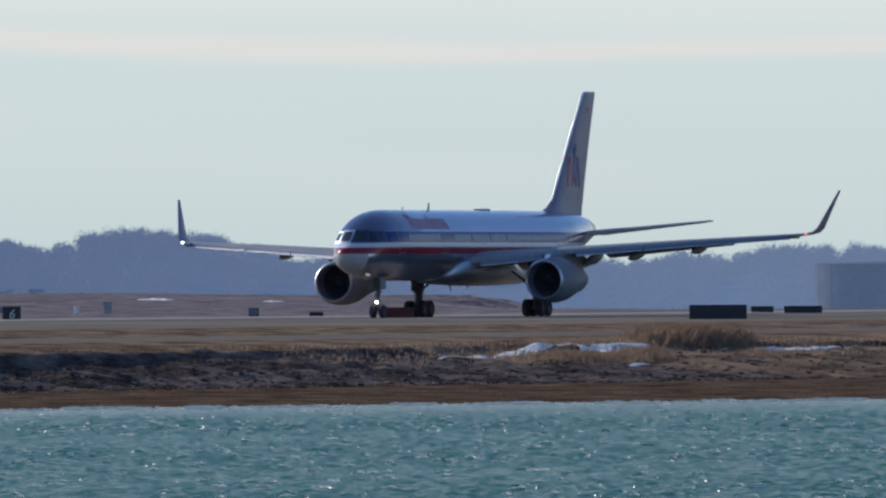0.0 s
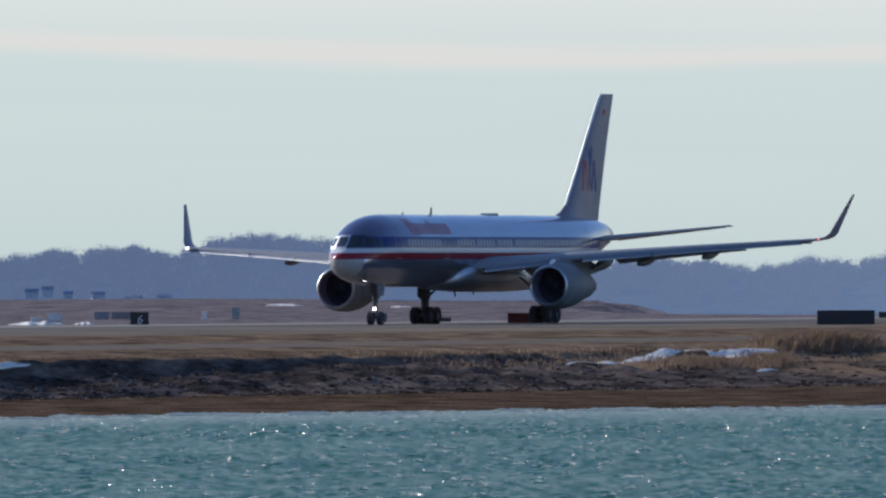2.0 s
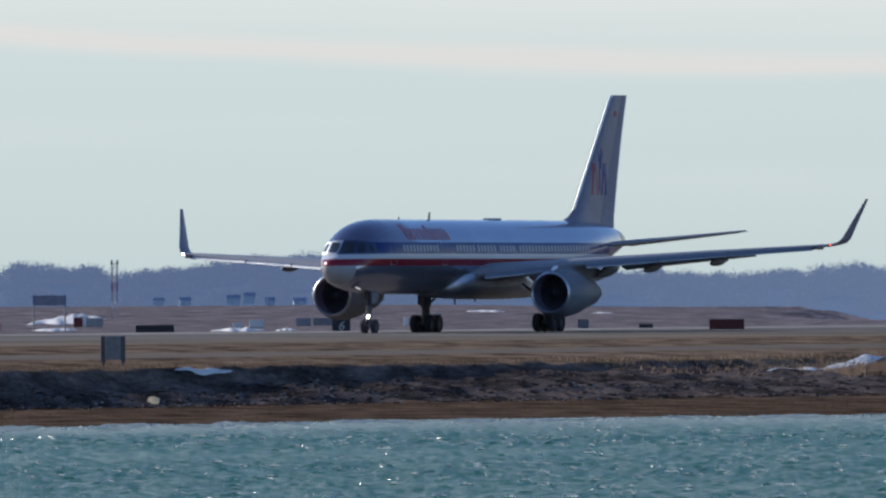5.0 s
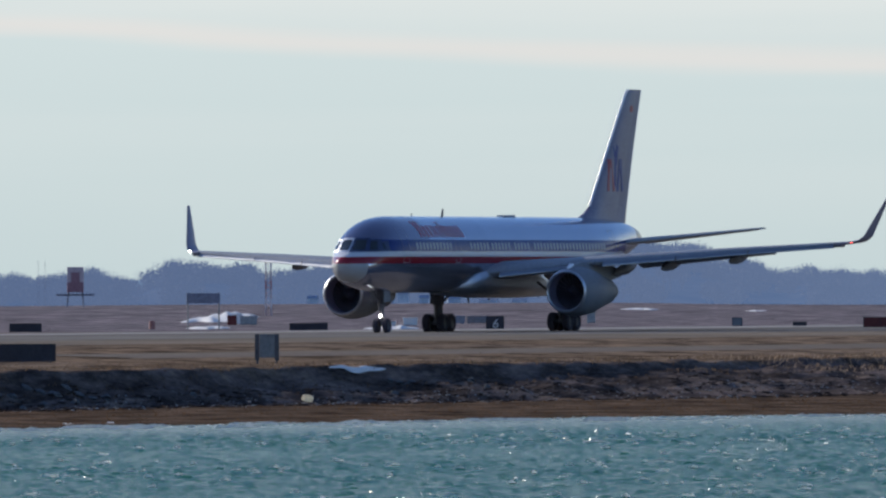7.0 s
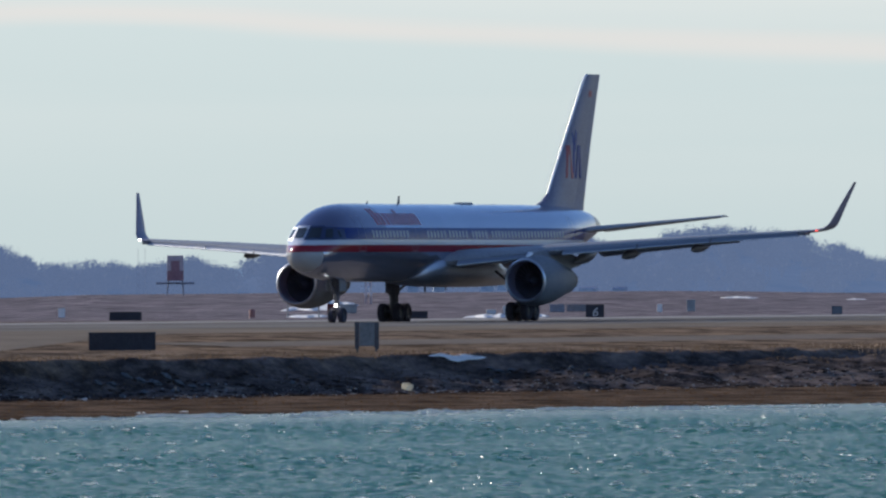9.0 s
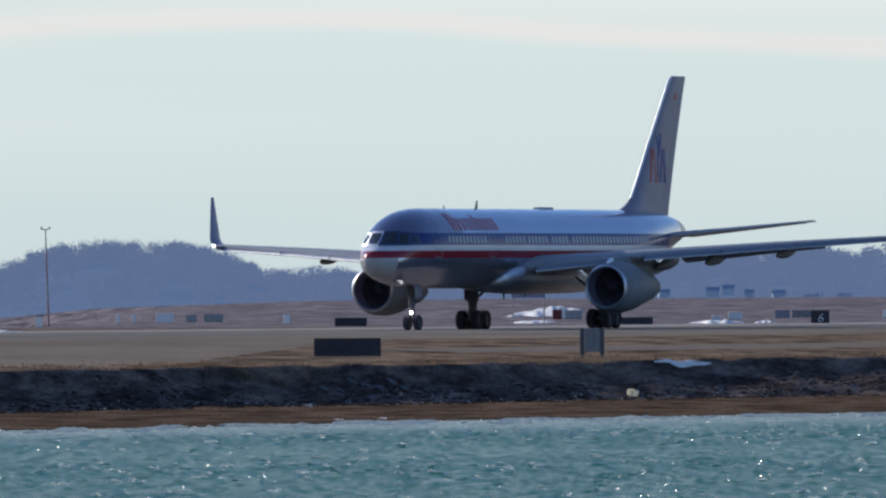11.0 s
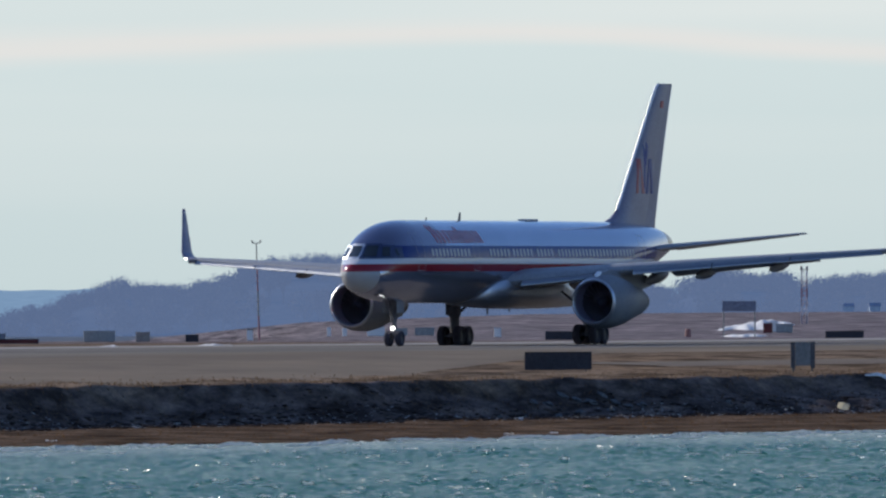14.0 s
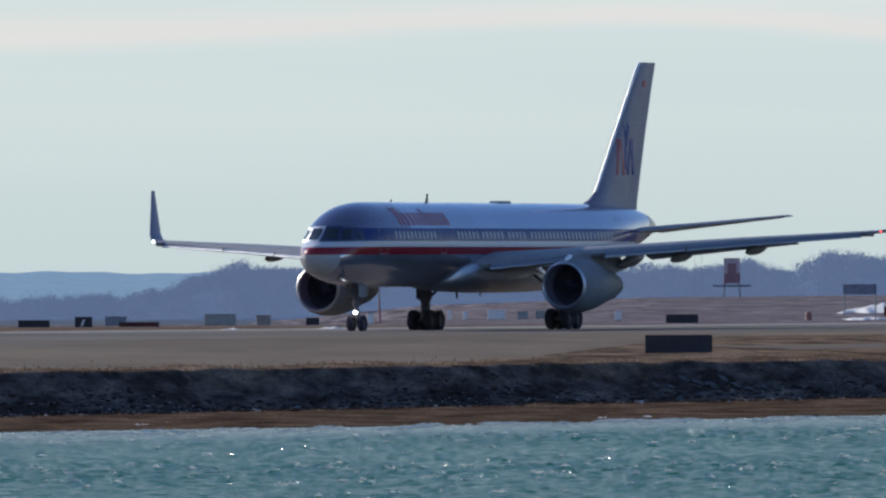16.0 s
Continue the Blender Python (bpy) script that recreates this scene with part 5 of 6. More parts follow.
def build_engine(plane, side):
    """One engine under the wing: nacelle, lip, inlet duct, fan, spinner, nozzle, tail cone and pylon."""
    base = Matrix.Translation(L(17.75, side * 6.5, 2.14))

    def put(name, bm, mat, parent, label="", smooth=True):
        bmesh.ops.transform(bm, matrix=base, verts=bm.verts[:])
        return part(name, bm, mat, parent, label, smooth)

    prof = [(-0.12, 1.17), (-0.5, 1.27), (-1.1, 1.34), (-2.0, 1.35), (-3.0, 1.25), (-4.2, 1.03), (-5.2, 0.85), (-6.0, 0.74), (-6.0, 0.70), (-5.0, 0.72)]
    nac = put("engine_nacelle", lathe(prof, 48), M["nacelle"], plane, "smooth grey metal engine nacelle")
    put("inlet_lip", lathe([(-0.13, 1.172), (-0.03, 1.12), (0.0, 1.075), (-0.03, 1.035), (-0.14, 1.0)], 48), M["lip"], nac, "satin metal inlet lip")
    put("inlet_duct", lathe([(-0.14, 1.0), (-0.6, 1.0), (-1.25, 1.04), (-1.5, 1.04)], 40), M["duct"], nac, "dark inlet duct")
    blade_ob = None
    for i in range(24):
        turn = base @ Matrix.Rotation(2 * math.pi * i / 24, 4, "X")
        if blade_ob is None:
            rows = []
            for rad, half, tw in ((0.30, 0.10, 0.25), (0.65, 0.13, 0.7), (1.03, 0.15, 1.1)):
                dx, dy = half * math.cos(tw), half * math.sin(tw)
                rows.append([(-1.32 + dx, dy, rad), (-1.32, 0.012, rad), (-1.32 - dx, -dy, rad), (-1.32, -0.012, rad)])
            blade_ob = part("fan_blade", loft(rows), M["fanblade"], nac)
            blade_ob.matrix_basis = turn
        else:
            twin(blade_ob, turn, nac)
    put("duct_wall", lathe([(-1.5, 1.04), (-1.52, 0.02)], 32), M["duct"], nac)
    put("spinner", lathe([(-0.85, 0.01), (-0.95, 0.12), (-1.15, 0.25), (-1.35, 0.32)], 20), M["fanblade"], nac, "dark grey spinner")
    put("exhaust_nozzle", lathe([(-5.2, 0.70), (-6.2, 0.60), (-6.9, 0.50), (-6.9, 0.46), (-6.0, 0.5)], 32), M["hot"], nac, "burnt metal exhaust nozzle")
    put("exhaust_cone", lathe([(-6.0, 0.32), (-6.9, 0.22), (-7.5, 0.03)], 20), M["hot"], nac)
    rings = []
    for X, z0, z1, hw in ((18.1, 3.30, 3.42, 0.04), (18.6, 3.25, 3.55, 0.16), (19.8, 3.2, 3.72, 0.20), (22.0, 2.95, 3.75, 0.22), (24.5, 2.75, 3.6, 0.20), (26.4, 2.95, 3.3, 0.04)):
        rings.append([L(X, side * 6.5 + hw * sx, z) for sx, z in ((-1, z0), (1, z0), (1.0, (z0 + z1) / 2), (0.6, z1), (-0.6, z1), (-1.0, (z0 + z1) / 2))])
    part("pylon", loft(rings), M["nacelle"], plane, "metal engine pylon", True)
    rings = []
    for X, z0, z1, hw in ((18.02, 3.28, 3.40, 0.03), (18.2, 3.36, 3.50, 0.10), (18.7, 3.54, 3.66, 0.15)):
        rings.append([L(X, side * 6.5 + hw * sx, z) for sx, z in ((-1, z0), (1, z0), (0.7, z1), (-0.7, z1))])
    part("pylon_edge", loft(rings), M["bright"], plane, "polished pylon leading edge", True)


def build_wheel(plane, at, radius, width):
    """A tyre that rolls, with its rim on both faces."""
    r = radius
    bm = lathe([(-width * 0.36, r * 0.52), (-width * 0.5, r * 0.66), (-width * 0.5, r * 0.84), (-width * 0.36, r * 0.97), (0, r), (width * 0.36, r * 0.97), (width * 0.5, r * 0.84), (width * 0.5, r * 0.66), (width * 0.36, r * 0.52)], 28, "Y")
    tyre = part("wheel", bm, M["tyre"], plane, "black rubber tyre", True)
    bm = lathe([(-width * 0.34, 0.02), (-width * 0.34, r * 0.2), (-width * 0.24, r * 0.25), (-width * 0.26, r * 0.45), (-width * 0.37, r * 0.53), (width * 0.37, r * 0.53), (width * 0.26, r * 0.45), (width * 0.24, r * 0.25), (width * 0.34, r * 0.2), (width * 0.34, 0.02)], 20, "Y")
    for i in range(6):
        a = 2 * math.pi * i / 6
        add_rod(bm, (r * 0.34 * math.cos(a), -width * 0.32, r * 0.34 * math.sin(a)), (r * 0.34 * math.cos(a), width * 0.32, r * 0.34 * math.sin(a)), 0.02, seg=6)
    part("rim", bm, M["rim"], tyre, "grey metal wheel rim", False)
    tyre.location = at
    return tyre, at, r


def build_gear(plane):
    wheels = []
    for side in (1, -1):
        y = 3.66 * side
        bm = bmesh.new()
        add_rod(bm, (0, y, 0.62), (0.1, y, 2.0), 0.23, 0.26, 14)
        add_rod(bm, (0.1, y, 1.5), (0.2, y - 0.1 * side, 3.3), 0.33, 0.36, 14)
        strut = part("main_gear_strut", bm, M["gear"], plane, "stout grey landing gear leg", True)
        bm = bmesh.new()
        add_box(bm, (1.36, 0.24, 0.26), (0, y, 0.56), 0.05)
        for x in (0.57, -0.57):
            add_rod(bm, (x, y - 0.52, 0.53), (x, y + 0.52, 0.53), 0.07, seg=10)
        part("bogie_beam", bm, M["gear"], strut, "", True)
        bm = bmesh.new()
        add_rod(bm, (0, y, 1.5), (0.1, y - 1.5 * side, 2.7), 0.07, seg=8)
        add_rod(bm, (-0.1, y, 1.4), (-1.1, y - 0.2 * side, 2.9), 0.06, seg=8)
        add_rod(bm, (-0.22, y, 0.75), (-0.34, y, 1.2), 0.045, seg=6)
        add_rod(bm, (-0.34, y, 1.2), (-0.18, y, 1.7), 0.045, seg=6)
        part("side_brace", bm, M["gear"], strut, "", True)
        bm = bmesh.new()
        add_box(bm, (0.14, 0.62, 1.35), (0.34, y + 0.05 * side, 2.25), 0.03)
        part("gear_door", bm, M["gear"], strut, "dark grey gear door")
        for x in (0.57, -0.57):
            for dy in (0.43, -0.43):
                wheels.append(build_wheel(plane, (x, y + dy, 0.52), 0.52, 0.39))
    nx = AFT - 6.79
    bm = bmesh.new()
    add_rod(bm, (nx, 0, 0.4), (nx + 0.05, 0, 1.35), 0.10, 0.11, 12)
    add_rod(bm, (nx + 0.05, 0, 1.2), (nx + 0.1, 0, 2.4), 0.16, 0.24, 12)
    add_rod(bm, (nx, -0.3, 0.42), (nx, 0.3, 0.42), 0.05, seg=8)
    strut = part("nose_gear_strut", bm, M["gear"], plane, "grey nose gear leg", True)
    bm = bmesh.new()
    add_rod(bm, (nx + 0.05, 0, 1.3), (nx + 1.2, 0.0, 2.3), 0.05, seg=8)
    add_rod(bm, (nx - 0.12, 0, 0.6), (nx - 0.3, 0, 0.95), 0.035, seg=6)
    add_rod(bm, (nx - 0.3, 0, 0.95), (nx - 0.1, 0, 1.3), 0.035, seg=6)
    add_rod(bm, (nx, -0.25, 1.55), (nx, 0.25, 1.55), 0.05, seg=8)
    part("drag_brace", bm, M["gear"], strut, "", True)
    for sy in (0.36, -0.36):
        bm = bmesh.new()
        add_box(bm, (1.0, 0.04, 0.62), (nx + 0.1, sy, 1.98), 0.015)
        part("nose_gear_door", bm, M["nacelle"], strut, "open metal nose gear door")
    for sy, z in ((0.0, 0.92), (0.16, 1.62), (-0.16, 1.62)):
        bm = lathe([(0.0, 0.02), (0.04, 0.065), (0.0, 0.08), (-0.14, 0.07), (-0.16, 0.02)], 14)
        bmesh.ops.transform(bm, matrix=Matrix.Translation((nx + 0.24, sy, z)), verts=bm.verts[:])
        part("taxi_light", bm, M["lamp"] if z < 1 else M["gear"], strut, "bright white taxi light" if z < 1 else "unlit lamp housing", True)
    for sy in (0.29, -0.29):
        wheels.append(build_wheel(plane, (nx, sy, 0.40), 0.40, 0.28))
    return wheels


def blade(plane, X, z, hgt, chord, rake, name="antenna", up=1):
    bm = loft([[L(X + rake * k + x * chord * (1 - 0.45 * k), q * chord * 0.5, z + up * hgt * k) for x, q in airfoil(6, 0.16)] for k in (0.0, 0.5, 1.0)])
    part(name, bm, M["gear"], plane, "small dark blade antenna", True)


def build_airplane():
    plane = thing("airplane", "twin-engine jet airliner in polished bare metal taxiing on asphalt", "airplane")
    body = build_fuselage(plane)
    build_cockpit(plane, body)
    build_titles(body)
    build_wings(plane)
    rudder = build_tail(plane)
    for side in (1, -1):
        build_engine(plane, side)
    wheels = build_gear(plane)
    blade(plane, 15.9, 6.27, 0.44, 0.42, 0.22)
    blade(plane, 11.3, 6.27, 0.17, 0.25, 0.1)
    blade(plane, 19.8, 1.9, 0.35, 0.35, 0.15, up=-1)
    blade(plane, 23.0, 1.88, 0.2, 0.3, 0.1, up=-1)
    bm = bmesh.new()
    add_box(bm, (1.7, 0.5, 0.12), (AFT - 26.0, 0, 6.33), 0.04)
    part("antenna_fairing", bm, M["grey"], plane, "low flat antenna fairing")
    return plane, wheels, rudder

# ---- signs, masts and far things ----


def rest(az, d):
    """A ground point on a bearing at a distance, with the ground's height."""
    x, y = far_point(az, d)
    return x, y, ground_z(*to_site(x, y))


def face_camera(az):
    return -az / 1000 * 57.3


def airfield_sign(az0, az1, d, hgt, mat, label, gap=0.03, mark=None, turn=0.0):
    """A box sign on short legs: housing, framed face, legs, and what is on it."""
    az = (az0 + az1) / 2
    wid = (az1 - az0) / 1000 * d
    x, y, z = rest(az, d)
    s = thing("airfield_sign", label, "sign", pose(x, y, z, 0, 0, face_camera(az) + turn), "airfield signs")
    bm = bmesh.new()
    add_box(bm, (wid, 0.25, hgt - gap), (0, 0, gap + (hgt - gap) / 2), 0.03)
    part("housing", bm, mat, s)
    bm = bmesh.new()
    t = 0.035
    zc, hh = gap + (hgt - gap) / 2, (hgt - gap)
    for sx in (1, -1):
        add_box(bm, (t, 0.03, hh), (sx * (wid / 2 - t / 2), -0.142, zc), 0.006)
    for sz in (1, -1):
        add_box(bm, (wid - 2 * t, 0.03, t), (0, -0.142, zc + sz * (hh / 2 - t / 2)), 0.006)
    part("frame", bm, M["sign_black"], s)
    k = max(2, int(wid / 0.8))
    for i in range(k):
        bm = bmesh.new()
        add_rod(bm, (wid * (-0.42 + 0.84 * i / (k - 1)), 0, -0.15), (wid * (-0.42 + 0.84 * i / (k - 1)), 0, gap + 0.02), 0.03, seg=8)
        part("leg", bm, M["steel"], s)
    n = max(1, round(wid / 0.9))
    for i in range(1, n):
        bm = bmesh.new()
        add_box(bm, (0.02, 0.012, hh - 0.1), (wid * (i / n - 0.5), -0.132, zc))
        part("panel_joint", bm, M["tyre"], s)
    if mark == "6":
        cu = bpy.data.curves.new("number", "FONT")
        cu.body, cu.size, cu.extrude, cu.align_x, cu.shear = "6", hgt * 0.95, 0.008, "CENTER", 0.2
        ob = new("number_source", cu)
        me = bpy.data.meshes.new_from_object(ob.evaluated_get(bpy.context.evaluated_depsgraph_get()))
        bpy.data.objects.remove(ob)
        me.materials.clear()
        me.materials.append(M["sign_white"])
        lt = new("number", me)
        lt.parent = s
        lt.matrix_basis = pose(0, -0.14, gap + 0.06, 90, 0, 0)
    elif mark == "stroke":
        bm = bmesh.new()
        add_box(bm, (0.11, 0.012, hh * 0.62), (-0.02, -0.14, zc - 0.1 * hh))
        for v in bm.verts:
            v.co.x += 0.35 * (v.co.z - zc)
        part("face_stroke", bm, M["white"], s, "white stroke")
    elif mark == "bars":
        for i in range(3):
            bm = bmesh.new()
            add_box(bm, (wid * 0.16, 0.012, hh * 0.5), (wid * (-0.28 + 0.28 * i), -0.133, zc))
            part("face_bar", bm, M["sign_blue"], s)
    return s


def build_signs():
    black = "black box sign on short legs beside the taxiway"
    airfield_sign(14.15, 17.45, 935, 0.80, M["sign_black"], black)
    airfield_sign(-53.95, -50.1, 668, 0.72, M["sign_black"], "long black box sign on the grass near the bank")
    airfield_sign(-25.35, -24.3, 1012, 0.78, M["sign_black"], "small square black sign with a white number", mark="6")
    airfield_sign(-3.65, -1.65, 1010, 0.62, M["sign_red"], "dark red box sign beyond the taxiway")
    airfield_sign(17.7, 19.0, 1120, 0.42, M["sign_black"], black)
    airfield_sign(19.6, 21.8, 1090, 0.48, M["sign_black"], black)
    airfield_sign(-36.65, -34.45, 1000, 0.44, M["sign_black"], "low black box sign beyond the taxiway")
    airfield_sign(-52.75, -50.9, 985, 0.52, M["sign_black"], "low black box sign beyond the taxiway")
    airfield_sign(-11.2, -10.6, 1060, 0.56, M["sign_blue"], "small square blue sign beyond the taxiway", mark="bars")
    airfield_sign(-7.7, -6.9, 1060, 0.28, M["sign_black"], "low black marker beyond the taxiway")
    airfield_sign(-73.45, -72.7, 975, 0.45, M["sign_black"], "small brown-black box beyond the taxiway")
    airfield_sign(-90.0, -88.2, 950, 0.42, M["sign_black"], "low black box sign beyond the taxiway")
    airfield_sign(-86.75, -85.75, 950, 0.60, M["sign_black"], "small square black sign with a slanting white stroke", mark="stroke")
    airfield_sign(-84.2, -81.9, 955, 0.28, M["sign_red"], "long low red-brown box beyond the taxiway")
    # plate on two splayed legs, near the bank
    x, y, z = rest(-37.95, 672)
    s = thing("post_sign", "weathered grey plate on two dark splayed posts in the grass", "sign", pose(x, y, z, 0, 0, face_camera(-37.95)), "airfield signs")
    bm = bmesh.new()
    add_box(bm, (0.62, 0.03, 0.92), (0.02, 0, 0.72), 0.01)
    part("plate", bm, M["plate_grey"], s, "pale grey weathered plate")
    for sx in (1, -1):
        bm = bmesh.new()
        add_box(bm, (0.17, 0.05, 1.02), (sx * 0.385, 0.0, 0.67), 0.01)
        part("side_board", bm, M["dark_board"], s, "dark weathered side board")
        bm = bmesh.new()
        add_rod(bm, (sx * 0.36, 0.03, -0.2), (sx * 0.40, 0.03, 1.18), 0.04, seg=8)
        part("post", bm, M["dark_board"], s)


def build_masts():
    # lattice mast in red and white bands
    x, y, z = rest(-37.85, 1290)
    z -= 0.05
    mast = thing("lattice_mast", "slim lattice mast painted in red and white bands", "mast", pose(x, y, z))
    top = 2.2 + 1.75 * 1.29 - z
    bands = 6
    for b in range(bands):
        z0, z1 = top * b / bands, top * (b + 1) / bands
        bm = bmesh.new()
        h = 0.2
        c = [(-h, -h), (h, -h), (h, h), (-h, h)]
        for i in range(4):
            add_rod(bm, (*c[i], z0), (*c[i], z1), 0.05, seg=5)
            a, d = c[i], c[(i + 1) % 4]
            zm = (z0 + z1) / 2
            add_rod(bm, (*a, z0), (*d, zm), 0.02, seg=4)
            add_rod(bm, (*d, zm), (*a, z1), 0.02, seg=4)
        part("mast_band", bm, M["mast_red"] if b == 3 else M["mast_hazy"] if b % 2 == 0 else M["mast_pale"], mast, "red band paled by haze in its colour" if b % 2 == 0 else "white band")
    bm = bmesh.new()
    add_box(bm, (0.62, 0.62, 0.06), (0, 0, top + 0.03), 0.02)
    for sx in (-0.2, 0.2):
        add_rod(bm, (sx, 0, top + 0.05), (sx, 0, top + 0.3), 0.1, 0.07, 8)
    part("lamp_platform", bm, M["steel"], mast, "platform with two dull lamps")
    # wind mast with arms
    x, y, z = rest(-69.2, 1030)
    z = max(z, -2.2)
    pole = thing("wind_mast", "thin red-brown pole with a small crossarm on top", "mast", pose(x, y, z, 0, -1.6, 0))
    top = 2.2 + 3.45 * 1.03 - z
    for i in range(4):
        bm = bmesh.new()
        add_rod(bm, (0, 0, top * i / 4), (0, 0, top * (i + 1) / 4), 0.065 - 0.008 * i, 0.057 - 0.008 * i, 8)
        part("pole_section", bm, M["mast_red"] if i % 2 == 0 else M["steel"], pole)
    bm = bmesh.new()
    add_rod(bm, (-0.22, 0, top), (0.22, 0, top), 0.025, seg=6)
    for sx in (-0.22, 0.22):
        add_rod(bm, (sx, 0, top), (sx * 1.15, 0, top + 0.16), 0.04, 0.06, 6)
    part("crossarm", bm, M["steel"], pole, "crossarm with two small cups")
    x, y, z = rest(-69.75, 1028)
    box = thing("equipment_box", "small pale equipment cabinet with a dark cap", "cabinet", pose(x, y, max(z, -2.2), 0, 0, 4))
    bm = bmesh.new()
    add_box(bm, (0.36, 0.3, 0.62), (0, 0, 0.3), 0.03)
    part("cabinet_body", bm, M["white"], box)
    bm = bmesh.new()
    add_box(bm, (0.42, 0.36, 0.08), (0, 0, 0.64), 0.03)
    part("cabinet_cap", bm, M["steel"], box)
    # red and white approach tower on legs with a cross beam
    x, y, z = rest(-48.95, 1500)
    tw = thing("marker_tower", "red and white checkered hut on a dark steel frame", "tower", pose(x, y, z, 0, 0, 3))
    hub = 2.2 - z
    for i in range(3):
        for j in range(3):
            bm = bmesh.new()
            wide, tall = (0.34, 0.74, 0.34)[i], (0.86, 0.86, 0.46)[j]
            add_box(bm, (wide, 1.3, tall), ((-0.54, 0.0, 0.54)[i], 0, hub + 0.10 + 0.86 * j + tall / 2), 0.02)
            red = j < 2 and (i == 1 or (i + j) % 2 == 0)
            part("panel", bm, M["tower_red"] if red else M["tower_pale"], tw, "red panel paled by haze in its colour" if red else "pale panel tinted by haze in its colour")
    for sx in (-0.75, 0.75):
        bm = bmesh.new()
        add_rod(bm, (sx, 0, -0.3), (sx * 0.8, 0, hub + 0.12), 0.06, seg=8)
        part("leg", bm, M["far_steel"], tw)
    bm = bmesh.new()
    add_box(bm, (3.3, 0.2, 0.16), (0, 0, hub - 0.12), 0.03)
    part("cross_beam", bm, M["far_steel"], tw)
    for sx in (-3.2, -2.6):
        bm = bmesh.new()
        add_rod(bm, (sx, 0, -0.3), (sx, 0, hub + 2.9), 0.014, seg=6)
        part("whip_aerial", bm, M["screen"], tw)
    # grey billboard-like reflector on two posts
    x, y, z = rest(-41.6, 1060)
    rf = thing("reflector_screen", "dull blue-grey screen on two posts on the far grass", "screen", pose(x, y, z, 0, 0, 2))
    bm = bmesh.new()
    add_box(bm, (2.05, 0.10, 0.62), (0, 0, 2.2 - z - 0.33), 0.02)
    part("screen", bm, M["far_steel"], rf)
    for sx in (-1.3, 1.3):
        bm = bmesh.new()
        add_rod(bm, (sx * 0.73, 0.1, -0.3), (sx * 0.73, 0.1, 2.2 - z), 0.045, seg=8)
        part("post", bm, M["steel"], rf)
    # barrel-like red marker and far containers
    for az, d, wid, hgt, mat, lab in ((-44.55, 1060, 0.4, 0.5, "drum", "small orange-red marker drum on the grass"), (-39.95, 1150, 0.6, 0.65, "sign_red", "dark red equipment crate on the far grass")):
        x, y, z = rest(az, d)
        ob = thing("marker_drum" if wid < 0.5 else "equipment_crate", lab, "drum" if wid < 0.5 else "crate", pose(x, y, z))
        if wid < 0.5:
            part("drum", lathe([(0.0, 0.02), (0.0, wid / 2), (hgt * 0.45, wid / 2.3), (hgt * 0.5, wid / 2), (hgt, wid / 2.4), (hgt, 0.02)], 16, "Z"), M[mat], ob, "", True)
        else:
            bm = bmesh.new()
            add_box(bm, (wid, 0.8, hgt), (0, 0, hgt / 2), 0.04)
            part("crate", bm, M[mat], ob)


def house(az, d, wid, dep, wall, roof, base=None):
    x, y = far_point(az, d)
    z = base if base is not None else -2.2
    h = thing("house", "small pale clapboard house among far trees", "house", pose(x, y, z, 0, 0, random.uniform(-6, 6)), "houses on the far shore")
    bm = bmesh.new()
    add_box(bm, (wid, dep, wall), (0, 0, wall / 2 - 0.5))
    part("wall", bm, M["house"], h)
    bm = bmesh.new()
    add_box(bm, (wid + 0.3, dep + 0.3, 5.0), (0, 0, -2.9))
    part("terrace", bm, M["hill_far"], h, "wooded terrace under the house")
    bm = bmesh.new()
    e, w2 = 0.06, wid / 2 + 0.06
    zb = wall - 0.5
    p = [bm.verts.new(q) for q in ((-w2, -dep / 2 - e, zb), (w2, -dep / 2 - e, zb), (w2, dep / 2 + e, zb), (-w2, dep / 2 + e, zb), (-w2, 0, zb + roof), (w2, 0, zb + roof))]
    for f in ((0, 1, 5, 4), (2, 3, 4, 5), (1, 2, 5), (3, 0, 4), (3, 2, 1, 0)):
        bm.faces.new([p[i] for i in f])
    part("roof", bm, M["roof"], h)
    for i in range(3):
        bm = bmesh.new()
        add_box(bm, (wid * 0.12, 0.08, wall * 0.3), (wid * (-0.3 + 0.3 * i), -dep / 2 - 0.02, wall * 0.45))
        part("window", bm, M["far_pane"], h)
    return h


